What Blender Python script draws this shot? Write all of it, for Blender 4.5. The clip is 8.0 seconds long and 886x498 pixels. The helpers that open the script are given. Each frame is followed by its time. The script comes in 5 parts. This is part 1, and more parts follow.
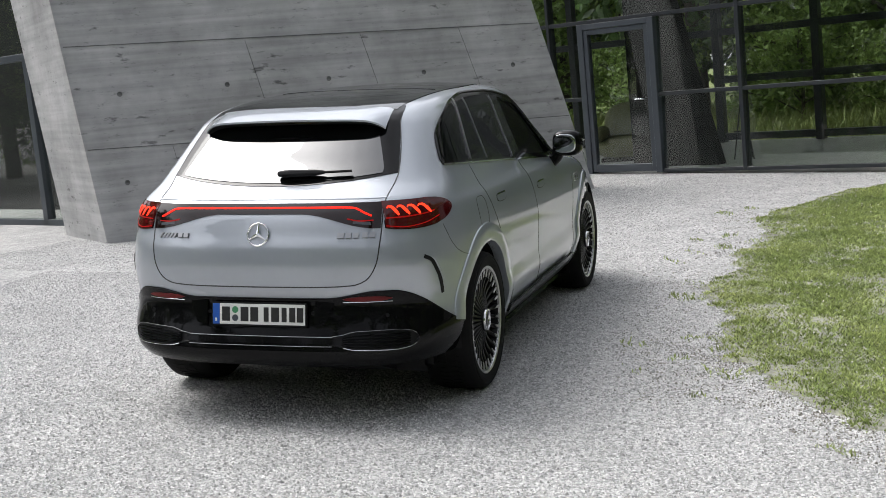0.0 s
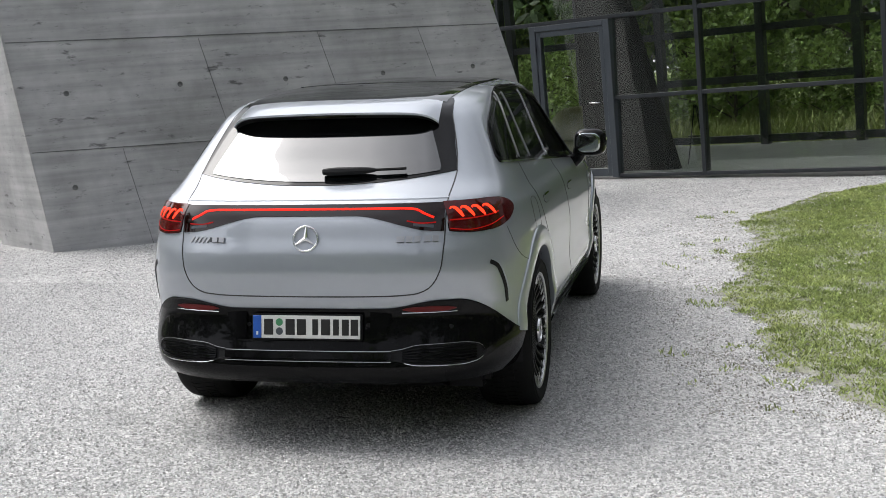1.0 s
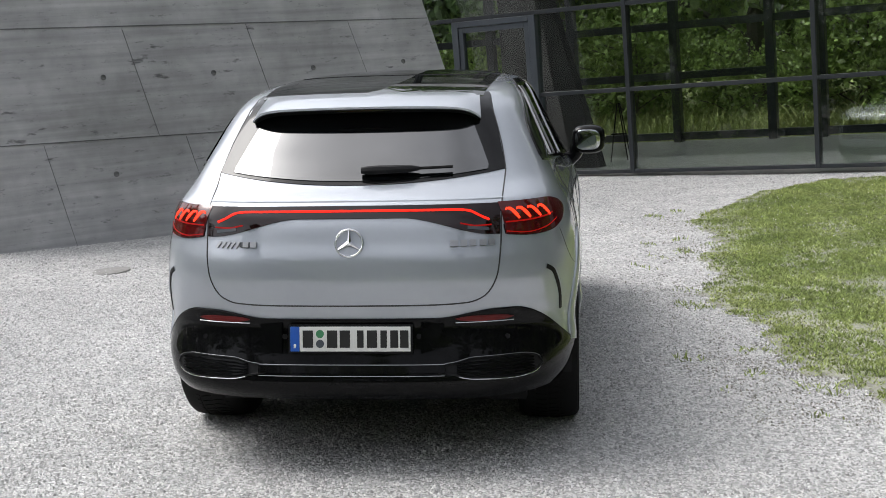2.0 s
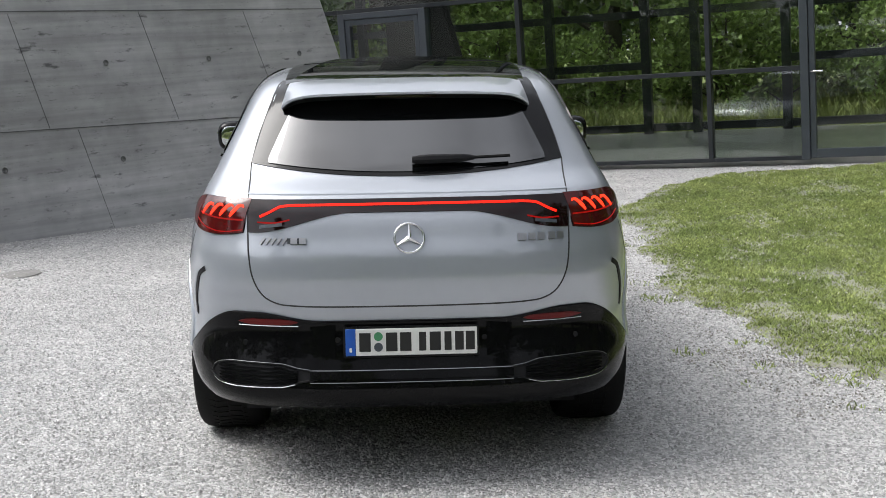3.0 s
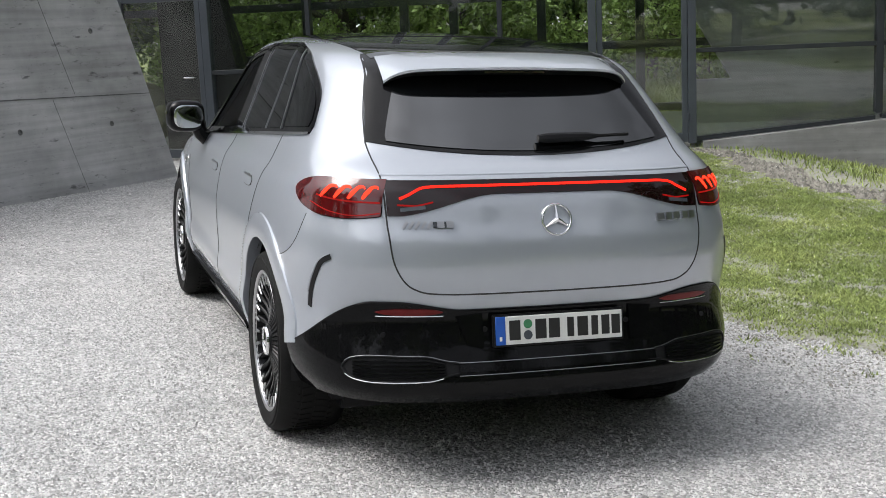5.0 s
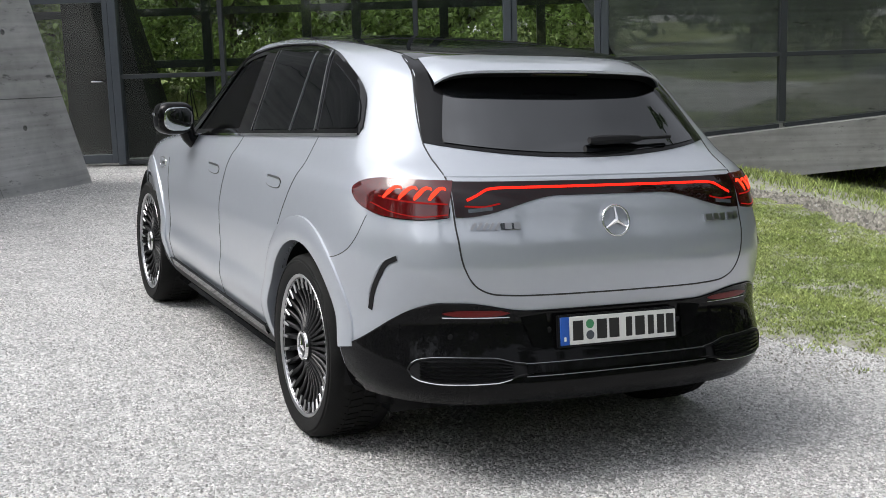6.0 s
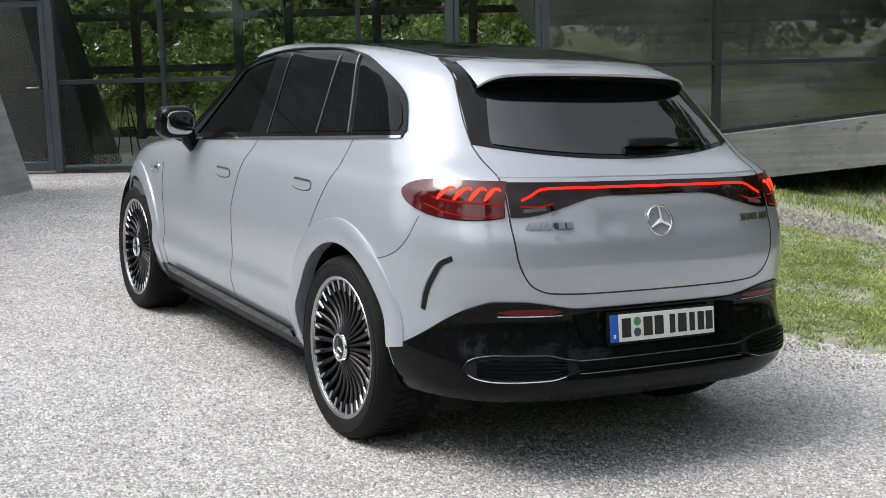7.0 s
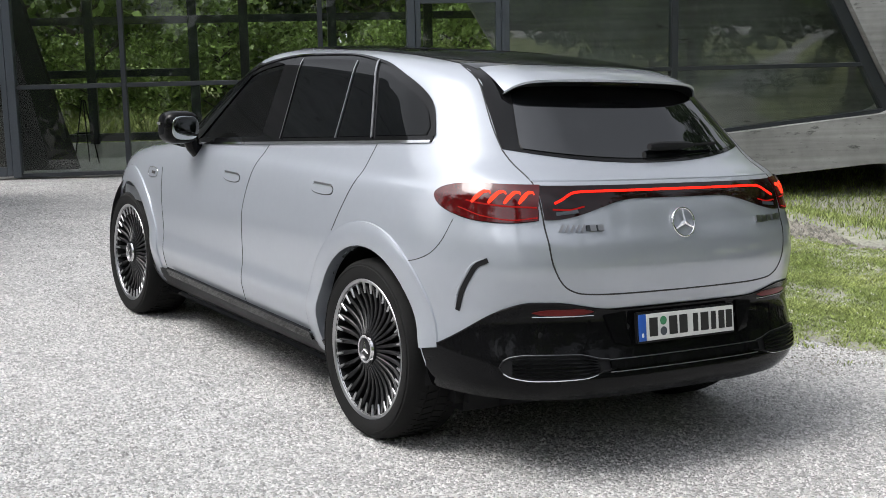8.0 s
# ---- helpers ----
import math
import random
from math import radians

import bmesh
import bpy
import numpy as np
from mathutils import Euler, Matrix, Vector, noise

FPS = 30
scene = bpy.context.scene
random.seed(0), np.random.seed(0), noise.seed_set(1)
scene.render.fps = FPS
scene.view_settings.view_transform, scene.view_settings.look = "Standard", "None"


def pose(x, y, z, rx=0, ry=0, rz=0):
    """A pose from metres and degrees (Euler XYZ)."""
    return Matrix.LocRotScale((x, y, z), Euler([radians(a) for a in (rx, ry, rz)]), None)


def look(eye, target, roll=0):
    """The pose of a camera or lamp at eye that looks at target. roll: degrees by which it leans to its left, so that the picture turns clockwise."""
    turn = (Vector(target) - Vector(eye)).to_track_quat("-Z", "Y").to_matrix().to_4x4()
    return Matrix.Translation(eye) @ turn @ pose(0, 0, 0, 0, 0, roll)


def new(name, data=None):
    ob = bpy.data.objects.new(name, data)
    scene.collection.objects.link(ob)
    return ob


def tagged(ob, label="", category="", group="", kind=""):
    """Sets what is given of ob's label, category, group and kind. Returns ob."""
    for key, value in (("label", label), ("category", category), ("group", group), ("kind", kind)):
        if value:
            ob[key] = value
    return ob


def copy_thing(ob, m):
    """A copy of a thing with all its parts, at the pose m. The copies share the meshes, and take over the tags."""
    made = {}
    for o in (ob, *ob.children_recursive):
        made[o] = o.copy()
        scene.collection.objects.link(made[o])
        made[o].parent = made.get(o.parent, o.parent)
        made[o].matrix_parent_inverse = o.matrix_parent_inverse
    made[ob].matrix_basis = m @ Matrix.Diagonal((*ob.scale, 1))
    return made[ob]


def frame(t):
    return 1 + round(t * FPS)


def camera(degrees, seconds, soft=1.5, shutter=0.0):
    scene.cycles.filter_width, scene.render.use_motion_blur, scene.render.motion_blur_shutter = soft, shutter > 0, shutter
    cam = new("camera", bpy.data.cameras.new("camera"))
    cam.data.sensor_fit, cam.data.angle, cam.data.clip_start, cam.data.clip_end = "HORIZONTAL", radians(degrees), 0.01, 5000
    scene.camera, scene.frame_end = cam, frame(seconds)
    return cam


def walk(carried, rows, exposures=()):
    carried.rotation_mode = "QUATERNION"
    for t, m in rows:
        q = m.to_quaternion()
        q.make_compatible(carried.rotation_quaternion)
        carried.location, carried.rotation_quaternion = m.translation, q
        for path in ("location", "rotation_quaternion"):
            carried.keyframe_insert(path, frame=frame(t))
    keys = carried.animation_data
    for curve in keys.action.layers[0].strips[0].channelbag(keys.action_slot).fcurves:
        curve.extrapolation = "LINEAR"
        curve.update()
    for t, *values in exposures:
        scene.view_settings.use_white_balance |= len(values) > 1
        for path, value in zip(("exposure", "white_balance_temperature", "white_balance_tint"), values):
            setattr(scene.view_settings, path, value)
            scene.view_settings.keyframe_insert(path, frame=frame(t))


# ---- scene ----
cam = camera(39.1, 8.0, soft=0.85)
# The drive slopes sideways: the path is given in the car's own axes and leaned with it.
SLOPE = pose(0, 0, 0, 0, 3.2, 0)
PATH = [
    (0, (2.799, -6.625, 1.86), (2.203, -4.74, 1.555), -2.4),
    (0.5, (2.35, -6.483, 1.83), (1.828, -4.576, 1.528), -2.3),
    (1, (1.866, -6.311, 1.786), (1.432, -4.381, 1.489), -2.0),
    (2.5, (0.496, -5.904, 1.763), (0.412, -3.93, 1.452), -1.2),
    (3, (-0.04, -5.739, 1.727), (0.03, -3.765, 1.412), -0.9),
    (3.5, (-0.514, -5.606, 1.69), (-0.305, -3.642, 1.377), -0.6),
    (4, (-1.008, -5.474, 1.683), (-0.649, -3.533, 1.363), -0.2),
    (4.5, (-1.451, -5.325, 1.689), (-0.958, -3.416, 1.358), 0.1),
    (6, (-2.592, -4.878, 1.627), (-1.754, -3.09, 1.312), 1.2),
    (6.5, (-2.855, -4.768, 1.617), (-1.947, -3.013, 1.307), 1.3),
    (7, (-3.134, -4.664, 1.589), (-2.15, -2.948, 1.292), 1.5),
    (7.5, (-3.352, -4.592, 1.574), (-2.31, -2.91, 1.286), 1.6),
    (8, (-3.519, -4.547, 1.583), (-2.442, -2.887, 1.297), 1.6),
]
walk(cam, [(t, SLOPE @ look(eye, target, roll)) for t, eye, target, roll in PATH])

# ---- light ----
world = bpy.data.worlds.new("world")
scene.world = world
world.use_nodes = True
wn, wl = world.node_tree.nodes, world.node_tree.links
SUN_EL, SUN_AZ = radians(56), radians(-76)
sky = wn.new("ShaderNodeTexSky")
sky.sky_type, sky.sun_disc = "NISHITA", False
sky.sun_elevation, sky.sun_rotation = SUN_EL, SUN_AZ
sky.dust_density, sky.air_density = 3.0, 1.0
soft_sky = wn.new("ShaderNodeHueSaturation")
soft_sky.inputs["Saturation"].default_value = 0.25
wl.new(sky.outputs["Color"], soft_sky.inputs["Color"])
# broken cloud cover
w_co = wn.new("ShaderNodeTexCoord")
w_noise = wn.new("ShaderNodeTexNoise")
w_noise.inputs["Scale"].default_value, w_noise.inputs["Detail"].default_value = 2.2, 6.0
wl.new(w_co.outputs["Generated"], w_noise.inputs["Vector"])
w_map = wn.new("ShaderNodeMapRange")
w_map.inputs["From Min"].default_value, w_map.inputs["From Max"].default_value = 0.35, 0.65
w_map.inputs["To Min"].default_value, w_map.inputs["To Max"].default_value = 0.8, 1.7
wl.new(w_noise.outputs["Fac"], w_map.inputs["Value"])
# an overcast sky is brightest overhead
w_sep = wn.new("ShaderNodeSeparateXYZ")
wl.new(w_co.outputs["Generated"], w_sep.inputs[0])
w_zen = wn.new("ShaderNodeMapRange")
w_zen.inputs["From Min"].default_value, w_zen.inputs["From Max"].default_value = 0.0, 0.9
w_zen.inputs["To Min"].default_value, w_zen.inputs["To Max"].default_value = 0.8, 2.4
wl.new(w_sep.outputs["Z"], w_zen.inputs["Value"])
# and glows softly round the veiled sun
w_dot = wn.new("ShaderNodeVectorMath")
w_dot.operation = "DOT_PRODUCT"
w_dot.inputs[1].default_value = (math.cos(SUN_EL) * math.sin(SUN_AZ), math.cos(SUN_EL) * math.cos(SUN_AZ), math.sin(SUN_EL))
wl.new(w_co.outputs["Generated"], w_dot.inputs[0])
w_pos = wn.new("ShaderNodeMath")
w_pos.operation = "MAXIMUM"
w_pos.inputs[1].default_value = 0.0
wl.new(w_dot.outputs["Value"], w_pos.inputs[0])
w_pow = wn.new("ShaderNodeMath")
w_pow.operation = "POWER"
w_pow.inputs[1].default_value = 3.0
wl.new(w_pos.outputs[0], w_pow.inputs[0])
w_veil = wn.new("ShaderNodeMath")
w_veil.operation = "MULTIPLY_ADD"
w_veil.inputs[1].default_value = 1.1
wl.new(w_pow.outputs[0], w_veil.inputs[0])
wl.new(w_zen.outputs["Result"], w_veil.inputs[2])
w_both = wn.new("ShaderNodeMath")
w_both.operation = "MULTIPLY"
wl.new(w_map.outputs["Result"], w_both.inputs[0])
wl.new(w_veil.outputs[0], w_both.inputs[1])
w_mul = wn.new("ShaderNodeVectorMath")
w_mul.operation = "SCALE"
wl.new(soft_sky.outputs["Color"], w_mul.inputs[0])
wl.new(w_both.outputs[0], w_mul.inputs["Scale"])
wl.new(w_mul.outputs["Vector"], wn["Background"].inputs["Color"])
wn["Background"].inputs["Strength"].default_value = 0.076

sun = new("sun", bpy.data.lights.new("sun", "SUN"))
sun.data.energy, sun.data.angle, sun.data.color = 1.45, radians(32), (1.0, 0.985, 0.965)
sun.matrix_world = look((0, 0, 0), (-math.cos(SUN_EL) * math.sin(SUN_AZ), -math.cos(SUN_EL) * math.cos(SUN_AZ), -math.sin(SUN_EL)))
scene.view_settings.exposure = 0.34


# ---- materials ----
def material(name, color, rough=0.5, metal=0.0, vary=0.0, scale=8.0, bump=0.0, bump_scale=60.0, coat=0.0, rand=0.0, spec=0.5, island=0.0, second=None):
    """A principled material: colour varied by noise at two scales, fine relief, optional random tint for every piece."""
    m = bpy.data.materials.new(name)
    m.use_nodes = True
    n, l = m.node_tree.nodes, m.node_tree.links
    b = n["Principled BSDF"]
    b.inputs["Base Color"].default_value = (*color, 1)
    b.inputs["Roughness"].default_value, b.inputs["Metallic"].default_value = rough, metal
    b.inputs["Coat Weight"].default_value, b.inputs["Coat Roughness"].default_value = coat, 0.03
    b.inputs["Specular IOR Level"].default_value = spec
    co = n.new("ShaderNodeTexCoord")
    if vary or rand or island:
        a = n.new("ShaderNodeTexNoise")
        a.inputs["Scale"].default_value, a.inputs["Detail"].default_value = scale, 8.0
        l.new(co.outputs["Object"], a.inputs["Vector"])
        c = n.new("ShaderNodeTexNoise")
        c.inputs["Scale"].default_value, c.inputs["Detail"].default_value = scale * 9, 4.0
        l.new(co.outputs["Object"], c.inputs["Vector"])
        add = n.new("ShaderNodeMath")
        l.new(a.outputs["Fac"], add.inputs[0])
        l.new(c.outputs["Fac"], add.inputs[1])
        value = add.outputs[0]
        mr = n.new("ShaderNodeMapRange")
        mr.inputs["From Min"].default_value, mr.inputs["From Max"].default_value = 0.7, 1.3
        mr.inputs["To Min"].default_value, mr.inputs["To Max"].default_value = 1 - vary, 1 + vary
        l.new(value, mr.inputs["Value"])
        result = mr.outputs["Result"]
        for amount, node, out in ((rand, "ShaderNodeObjectInfo", "Random"), (island, "ShaderNodeNewGeometry", "Random Per Island")):
            if amount:
                oi = n.new(node)
                r2 = n.new("ShaderNodeMapRange")
                r2.inputs["To Min"].default_value, r2.inputs["To Max"].default_value = 1 - amount, 1 + amount
                l.new(oi.outputs[out], r2.inputs["Value"])
                mm = n.new("ShaderNodeMath")
                mm.operation = "MULTIPLY"
                l.new(result, mm.inputs[0])
                l.new(r2.outputs["Result"], mm.inputs[1])
                result = mm.outputs[0]
        base = n.new("ShaderNodeMix")
        base.data_type = "RGBA"
        base.inputs["A"].default_value = (*color, 1)
        base.inputs["B"].default_value = (*(second or color), 1)
        l.new(a.outputs["Fac"], base.inputs["Factor"])
        vm = n.new("ShaderNodeVectorMath")
        vm.operation = "SCALE"
        l.new(base.outputs["Result"], vm.inputs[0])
        l.new(result, vm.inputs["Scale"])
        l.new(vm.outputs["Vector"], b.inputs["Base Color"])
    if bump:
        f = n.new("ShaderNodeTexNoise")
        f.inputs["Scale"].default_value, f.inputs["Detail"].default_value = bump_scale, 6.0
        l.new(co.outputs["Object"], f.inputs["Vector"])
        bp = n.new("ShaderNodeBump")
        bp.inputs["Strength"].default_value, bp.inputs["Distance"].default_value = 1.0, bump
        l.new(f.outputs["Fac"], bp.inputs["Height"])
        l.new(bp.outputs["Normal"], b.inputs["Normal"])
    return m


def glass_material(name, tint, gloss):
    """A pane: clear but for its tint, with a share of mirror gloss on either face."""
    m = bpy.data.materials.new(name)
    m.use_nodes = True
    n, l = m.node_tree.nodes, m.node_tree.links
    n.remove(n["Principled BSDF"])
    t, g, mix = n.new("ShaderNodeBsdfTransparent"), n.new("ShaderNodeBsdfGlossy"), n.new("ShaderNodeMixShader")
    t.inputs["Color"].default_value = (*tint, 1)
    g.inputs["Roughness"].default_value = 0.0
    mix.inputs[0].default_value = gloss
    l.new(t.outputs[0], mix.inputs[1])
    l.new(g.outputs[0], mix.inputs[2])
    l.new(mix.outputs[0], n["Material Output"].inputs["Surface"])
    return m


def glow(name, color, strength):
    m = bpy.data.materials.new(name)
    m.use_nodes = True
    b = m.node_tree.nodes["Principled BSDF"]
    b.inputs["Base Color"].default_value, b.inputs["Specular IOR Level"].default_value = (0.03, 0.001, 0.001, 1), 0.1
    b.inputs["Emission Color"].default_value, b.inputs["Emission Strength"].default_value = (*color, 1), strength
    return m


def concrete_material(name, color):
    """Board-marked cast concrete: long faint board lines, blotches, pits and dark water stains."""
    m = material(name, color, 0.85, vary=0.10, scale=0.9, bump=0.0015, bump_scale=45, second=tuple(c * 0.86 for c in color))
    n, l = m.node_tree.nodes, m.node_tree.links
    b = n["Principled BSDF"]
    co = n.new("ShaderNodeTexCoord")
    mp = n.new("ShaderNodeMapping")
    mp.inputs["Scale"].default_value = (0.5, 0.5, 14.0)
    l.new(co.outputs["Object"], mp.inputs["Vector"])
    board = n.new("ShaderNodeTexNoise")
    board.inputs["Scale"].default_value, board.inputs["Detail"].default_value = 1.0, 5.0
    l.new(mp.outputs[0], board.inputs["Vector"])
    pit_map = n.new("ShaderNodeMapping")
    pit_map.inputs["Scale"].default_value = (3.0, 3.0, 10.0)
    l.new(co.outputs["Object"], pit_map.inputs["Vector"])
    pit = n.new("ShaderNodeTexNoise")
    pit.inputs["Scale"].default_value, pit.inputs["Detail"].default_value, pit.inputs["Roughness"].default_value = 2.2, 9.0, 0.75
    l.new(pit_map.outputs[0], pit.inputs["Vector"])
    ramp = n.new("ShaderNodeValToRGB")
    ramp.color_ramp.elements[0].position, ramp.color_ramp.elements[0].color = 0.30, (0.5, 0.5, 0.5, 1)
    ramp.color_ramp.elements[1].position, ramp.color_ramp.elements[1].color = 0.42, (1, 1, 1, 1)
    l.new(pit.outputs["Fac"], ramp.inputs["Fac"])
    # clusters of larger voids and dark weathering
    void_map = n.new("ShaderNodeMapping")
    void_map.inputs["Scale"].default_value = (2.0, 2.0, 6.5)
    l.new(co.outputs["Object"], void_map.inputs["Vector"])
    void = n.new("ShaderNodeTexNoise")
    void.inputs["Scale"].default_value, void.inputs["Detail"].default_value, void.inputs["Roughness"].default_value = 1.5, 7.0, 0.62
    l.new(void_map.outputs[0], void.inputs["Vector"])
    void_ramp = n.new("ShaderNodeValToRGB")
    void_ramp.color_ramp.elements[0].position, void_ramp.color_ramp.elements[0].color = 0.30, (0.38, 0.38, 0.38, 1)
    void_ramp.color_ramp.elements[1].position, void_ramp.color_ramp.elements[1].color = 0.37, (1, 1, 1, 1)
    l.new(void.outputs["Fac"], void_ramp.inputs["Fac"])
    stain = n.new("ShaderNodeTexNoise")
    stain.inputs["Scale"].default_value, stain.inputs["Detail"].default_value = 0.8, 7.0
    l.new(co.outputs["Object"], stain.inputs["Vector"])
    stain_ramp = n.new("ShaderNodeValToRGB")
    stain_ramp.color_ramp.elements[0].position, stain_ramp.color_ramp.elements[0].color = 0.32, (0.66, 0.66, 0.65, 1)
    stain_ramp.color_ramp.elements[1].position, stain_ramp.color_ramp.elements[1].color = 0.62, (1.1, 1.1, 1.1, 1)
    l.new(stain.outputs["Fac"], stain_ramp.inputs["Fac"])
    marks = n.new("ShaderNodeVectorMath")
    marks.operation = "MULTIPLY"
    l.new(void_ramp.outputs["Color"], marks.inputs[0])
    l.new(stain_ramp.outputs["Color"], marks.inputs[1])
    bm_ = n.new("ShaderNodeMapRange")
    bm_.inputs["From Min"].default_value, bm_.inputs["From Max"].default_value = 0.3, 0.7
    bm_.inputs["To Min"].default_value, bm_.inputs["To Max"].default_value = 0.80, 1.14
    l.new(board.outputs["Fac"], bm_.inputs["Value"])
    old = b.inputs["Base Color"].links[0].from_socket
    one, two = n.new("ShaderNodeVectorMath"), n.new("ShaderNodeVectorMath")
    one.operation, two.operation = "MULTIPLY", "SCALE"
    l.new(old, one.inputs[0])
    l.new(ramp.outputs["Color"], one.inputs[1])
    three = n.new("ShaderNodeVectorMath")
    three.operation = "MULTIPLY"
    l.new(one.outputs[0], three.inputs[0])
    l.new(marks.outputs[0], three.inputs[1])
    l.new(three.outputs[0], two.inputs[0])
    l.new(bm_.outputs["Result"], two.inputs["Scale"])
    l.new(two.outputs[0], b.inputs["Base Color"])
    bump = n.new("ShaderNodeBump")
    bump.inputs["Strength"].default_value, bump.inputs["Distance"].default_value = 1.0, 0.004
    l.new(ramp.outputs["Color"], bump.inputs["Height"])
    l.new(b.inputs["Normal"].links[0].from_socket, bump.inputs["Normal"])
    l.new(bump.outputs["Normal"], b.inputs["Normal"])
    return m


PAINT = material("grey_paint", (0.36, 0.386, 0.43), 0.36, 0.38, vary=0.015, scale=3, coat=1.0, spec=0.2)
PAINT.node_tree.nodes["Principled BSDF"].inputs["Coat IOR"].default_value = 1.9
BLACK_GLOSS = material("black_gloss", (0.004, 0.004, 0.0045), 0.05, vary=0.1, scale=20, spec=0.16)
CHROME_DARK = material("dark_chrome", (0.36, 0.36, 0.37), 0.3, 1.0, vary=0.05, scale=30)
MIRROR = material("mirror_silver", (0.55, 0.57, 0.58), 0.02, 1.0, vary=0.02, scale=10)
BLACK_PLASTIC = material("black_plastic", (0.008, 0.008, 0.009), 0.5, vary=0.15, scale=30, bump=0.0003, bump_scale=400, spec=0.2)
RUBBER = material("rubber", (0.008, 0.008, 0.008), 0.8, vary=0.25, scale=14, bump=0.0006, bump_scale=180, spec=0.2)
CHROME = material("chrome", (0.75, 0.75, 0.76), 0.08, 1.0, vary=0.04, scale=30)
ALLOY = material("machined_alloy", (0.46, 0.46, 0.47), 0.28, 1.0, vary=0.05, scale=60)
DARK_ALLOY = material("dark_alloy", (0.008, 0.008, 0.009), 0.35, 0.0, vary=0.1, scale=30, spec=0.3)
CAR_GLASS = material("privacy_glass", (0.003, 0.0035, 0.004), 0.015, vary=0.1, scale=5, spec=0.12)
SCREEN_DARK = material("coated_rear_glass", (0.003, 0.0035, 0.004), 0.012, vary=0.1, scale=5)
SCREEN_DARK.node_tree.nodes["Principled BSDF"].inputs["IOR"].default_value = 2.1
SCREEN_GLASS = glass_material("window_glass_tinted", (0.62, 0.65, 0.65), 0.10)
RED_LENS = material("red_lens", (0.065, 0.003, 0.004), 0.05, vary=0.1, scale=20, spec=0.7)
REFLECTOR = material("red_reflector", (0.12, 0.007, 0.007), 0.3, vary=0.15, scale=60, spec=0.25)
BLADE = material("blade_gloss", (0.006, 0.006, 0.0065), 0.05, vary=0.1, scale=20, spec=0.22)
DARK_LENS = material("smoked_lens", (0.008, 0.0015, 0.002), 0.04, vary=0.1, scale=20, spec=0.5)
RED_GLOW = glow("red_light", (1.0, 0.014, 0.006), 1.9)
BAR_GLOW = glow("red_bar_light", (1.0, 0.035, 0.012), 2.1)
RED_DIM = glow("dim_red_light", (1.0, 0.01, 0.006), 0.28)
PLATE_WHITE = material("plate_white", (0.66, 0.66, 0.64), 0.4, vary=0.03, scale=20)
PLATE_BLUE = material("plate_blue", (0.012, 0.09, 0.42), 0.4, vary=0.05, scale=20)
PLATE_GREEN = material("seal_green", (0.05, 0.22, 0.1), 0.5, vary=0.1, scale=60)
INK = material("ink_black", (0.01, 0.01, 0.01), 0.5, vary=0.1, scale=60)
UPHOLSTERY = material("dark_upholstery", (0.03, 0.032, 0.035), 0.6, vary=0.15, scale=20, bump=0.0006, bump_scale=220)
CONCRETE = concrete_material("board_marked_concrete", (0.45, 0.45, 0.455))
CONCRETE_PALE = concrete_material("pale_concrete", (0.30, 0.30, 0.30))
FLOOR_CONCRETE = material("polished_concrete", (0.58, 0.58, 0.57), 0.25, vary=0.12, scale=0.8, bump=0.0004)
STEEL = material("anthracite_frame", (0.022, 0.026, 0.031), 0.4, vary=0.12, scale=6, bump=0.0002, bump_scale=150)
STEEL_GREY = material("grey_door_frame", (0.055, 0.065, 0.078), 0.42, vary=0.1, scale=6)
PANE = glass_material("clear_pane", (0.88, 0.91, 0.89), 0.075)
# for the partition, and for the darkness put behind the side glazing
NEAR_BLACK = material("near_black", (0.008, 0.008, 0.008), 0.9, vary=0.1, scale=2)
GRAVEL = material("gravel", (0.415, 0.413, 0.408), 0.9, vary=0.22, scale=2.2, bump=0.010, bump_scale=55, second=(0.38, 0.377, 0.372))
STONES = material("gravel_stones", (0.435, 0.432, 0.425), 0.85, vary=0.12, scale=30, island=0.5)
RUBBLE = material("rubble_stones", (0.19, 0.18, 0.155), 0.9, vary=0.2, scale=20, island=0.5)
SOIL = material("turf_soil", (0.33, 0.325, 0.30), 0.95, vary=0.45, scale=3, bump=0.02, bump_scale=30, second=(0.15, 0.155, 0.095))
GRASS = material("grass_blade", (0.20, 0.30, 0.07), 0.6, vary=0.3, scale=1.6, island=0.6, second=(0.33, 0.35, 0.14))
MEADOW = material("meadow", (0.13, 0.19, 0.045), 0.8, vary=0.35, scale=0.5, second=(0.22, 0.23, 0.08), bump=0.03, bump_scale=12)
BARK = material("bark", (0.06, 0.05, 0.04), 0.9, vary=0.3, scale=5, bump=0.02, bump_scale=12)
LEAF = material("leaf", (0.13, 0.22, 0.05), 0.55, vary=0.2, scale=0.6, island=0.5, second=(0.21, 0.27, 0.08))
LEAF_DARK = material("dark_leaf", (0.06, 0.10, 0.035), 0.6, vary=0.2, scale=0.6, island=0.4)


def let_light_through(m, share):
    """Thin leaves pass part of the light."""
    n, l = m.node_tree.nodes, m.node_tree.links
    b = n["Principled BSDF"]
    t, mix = n.new("ShaderNodeBsdfTranslucent"), n.new("ShaderNodeMixShader")
    mix.inputs[0].default_value = share
    l.new(b.inputs["Base Color"].links[0].from_socket, t.inputs["Color"])
    l.new(b.outputs[0], mix.inputs[1])
    l.new(t.outputs[0], mix.inputs[2])
    l.new(mix.outputs[0], n["Material Output"].inputs["Surface"])


for leafy in (LEAF, LEAF_DARK, GRASS):
    let_light_through(leafy, 0.4)


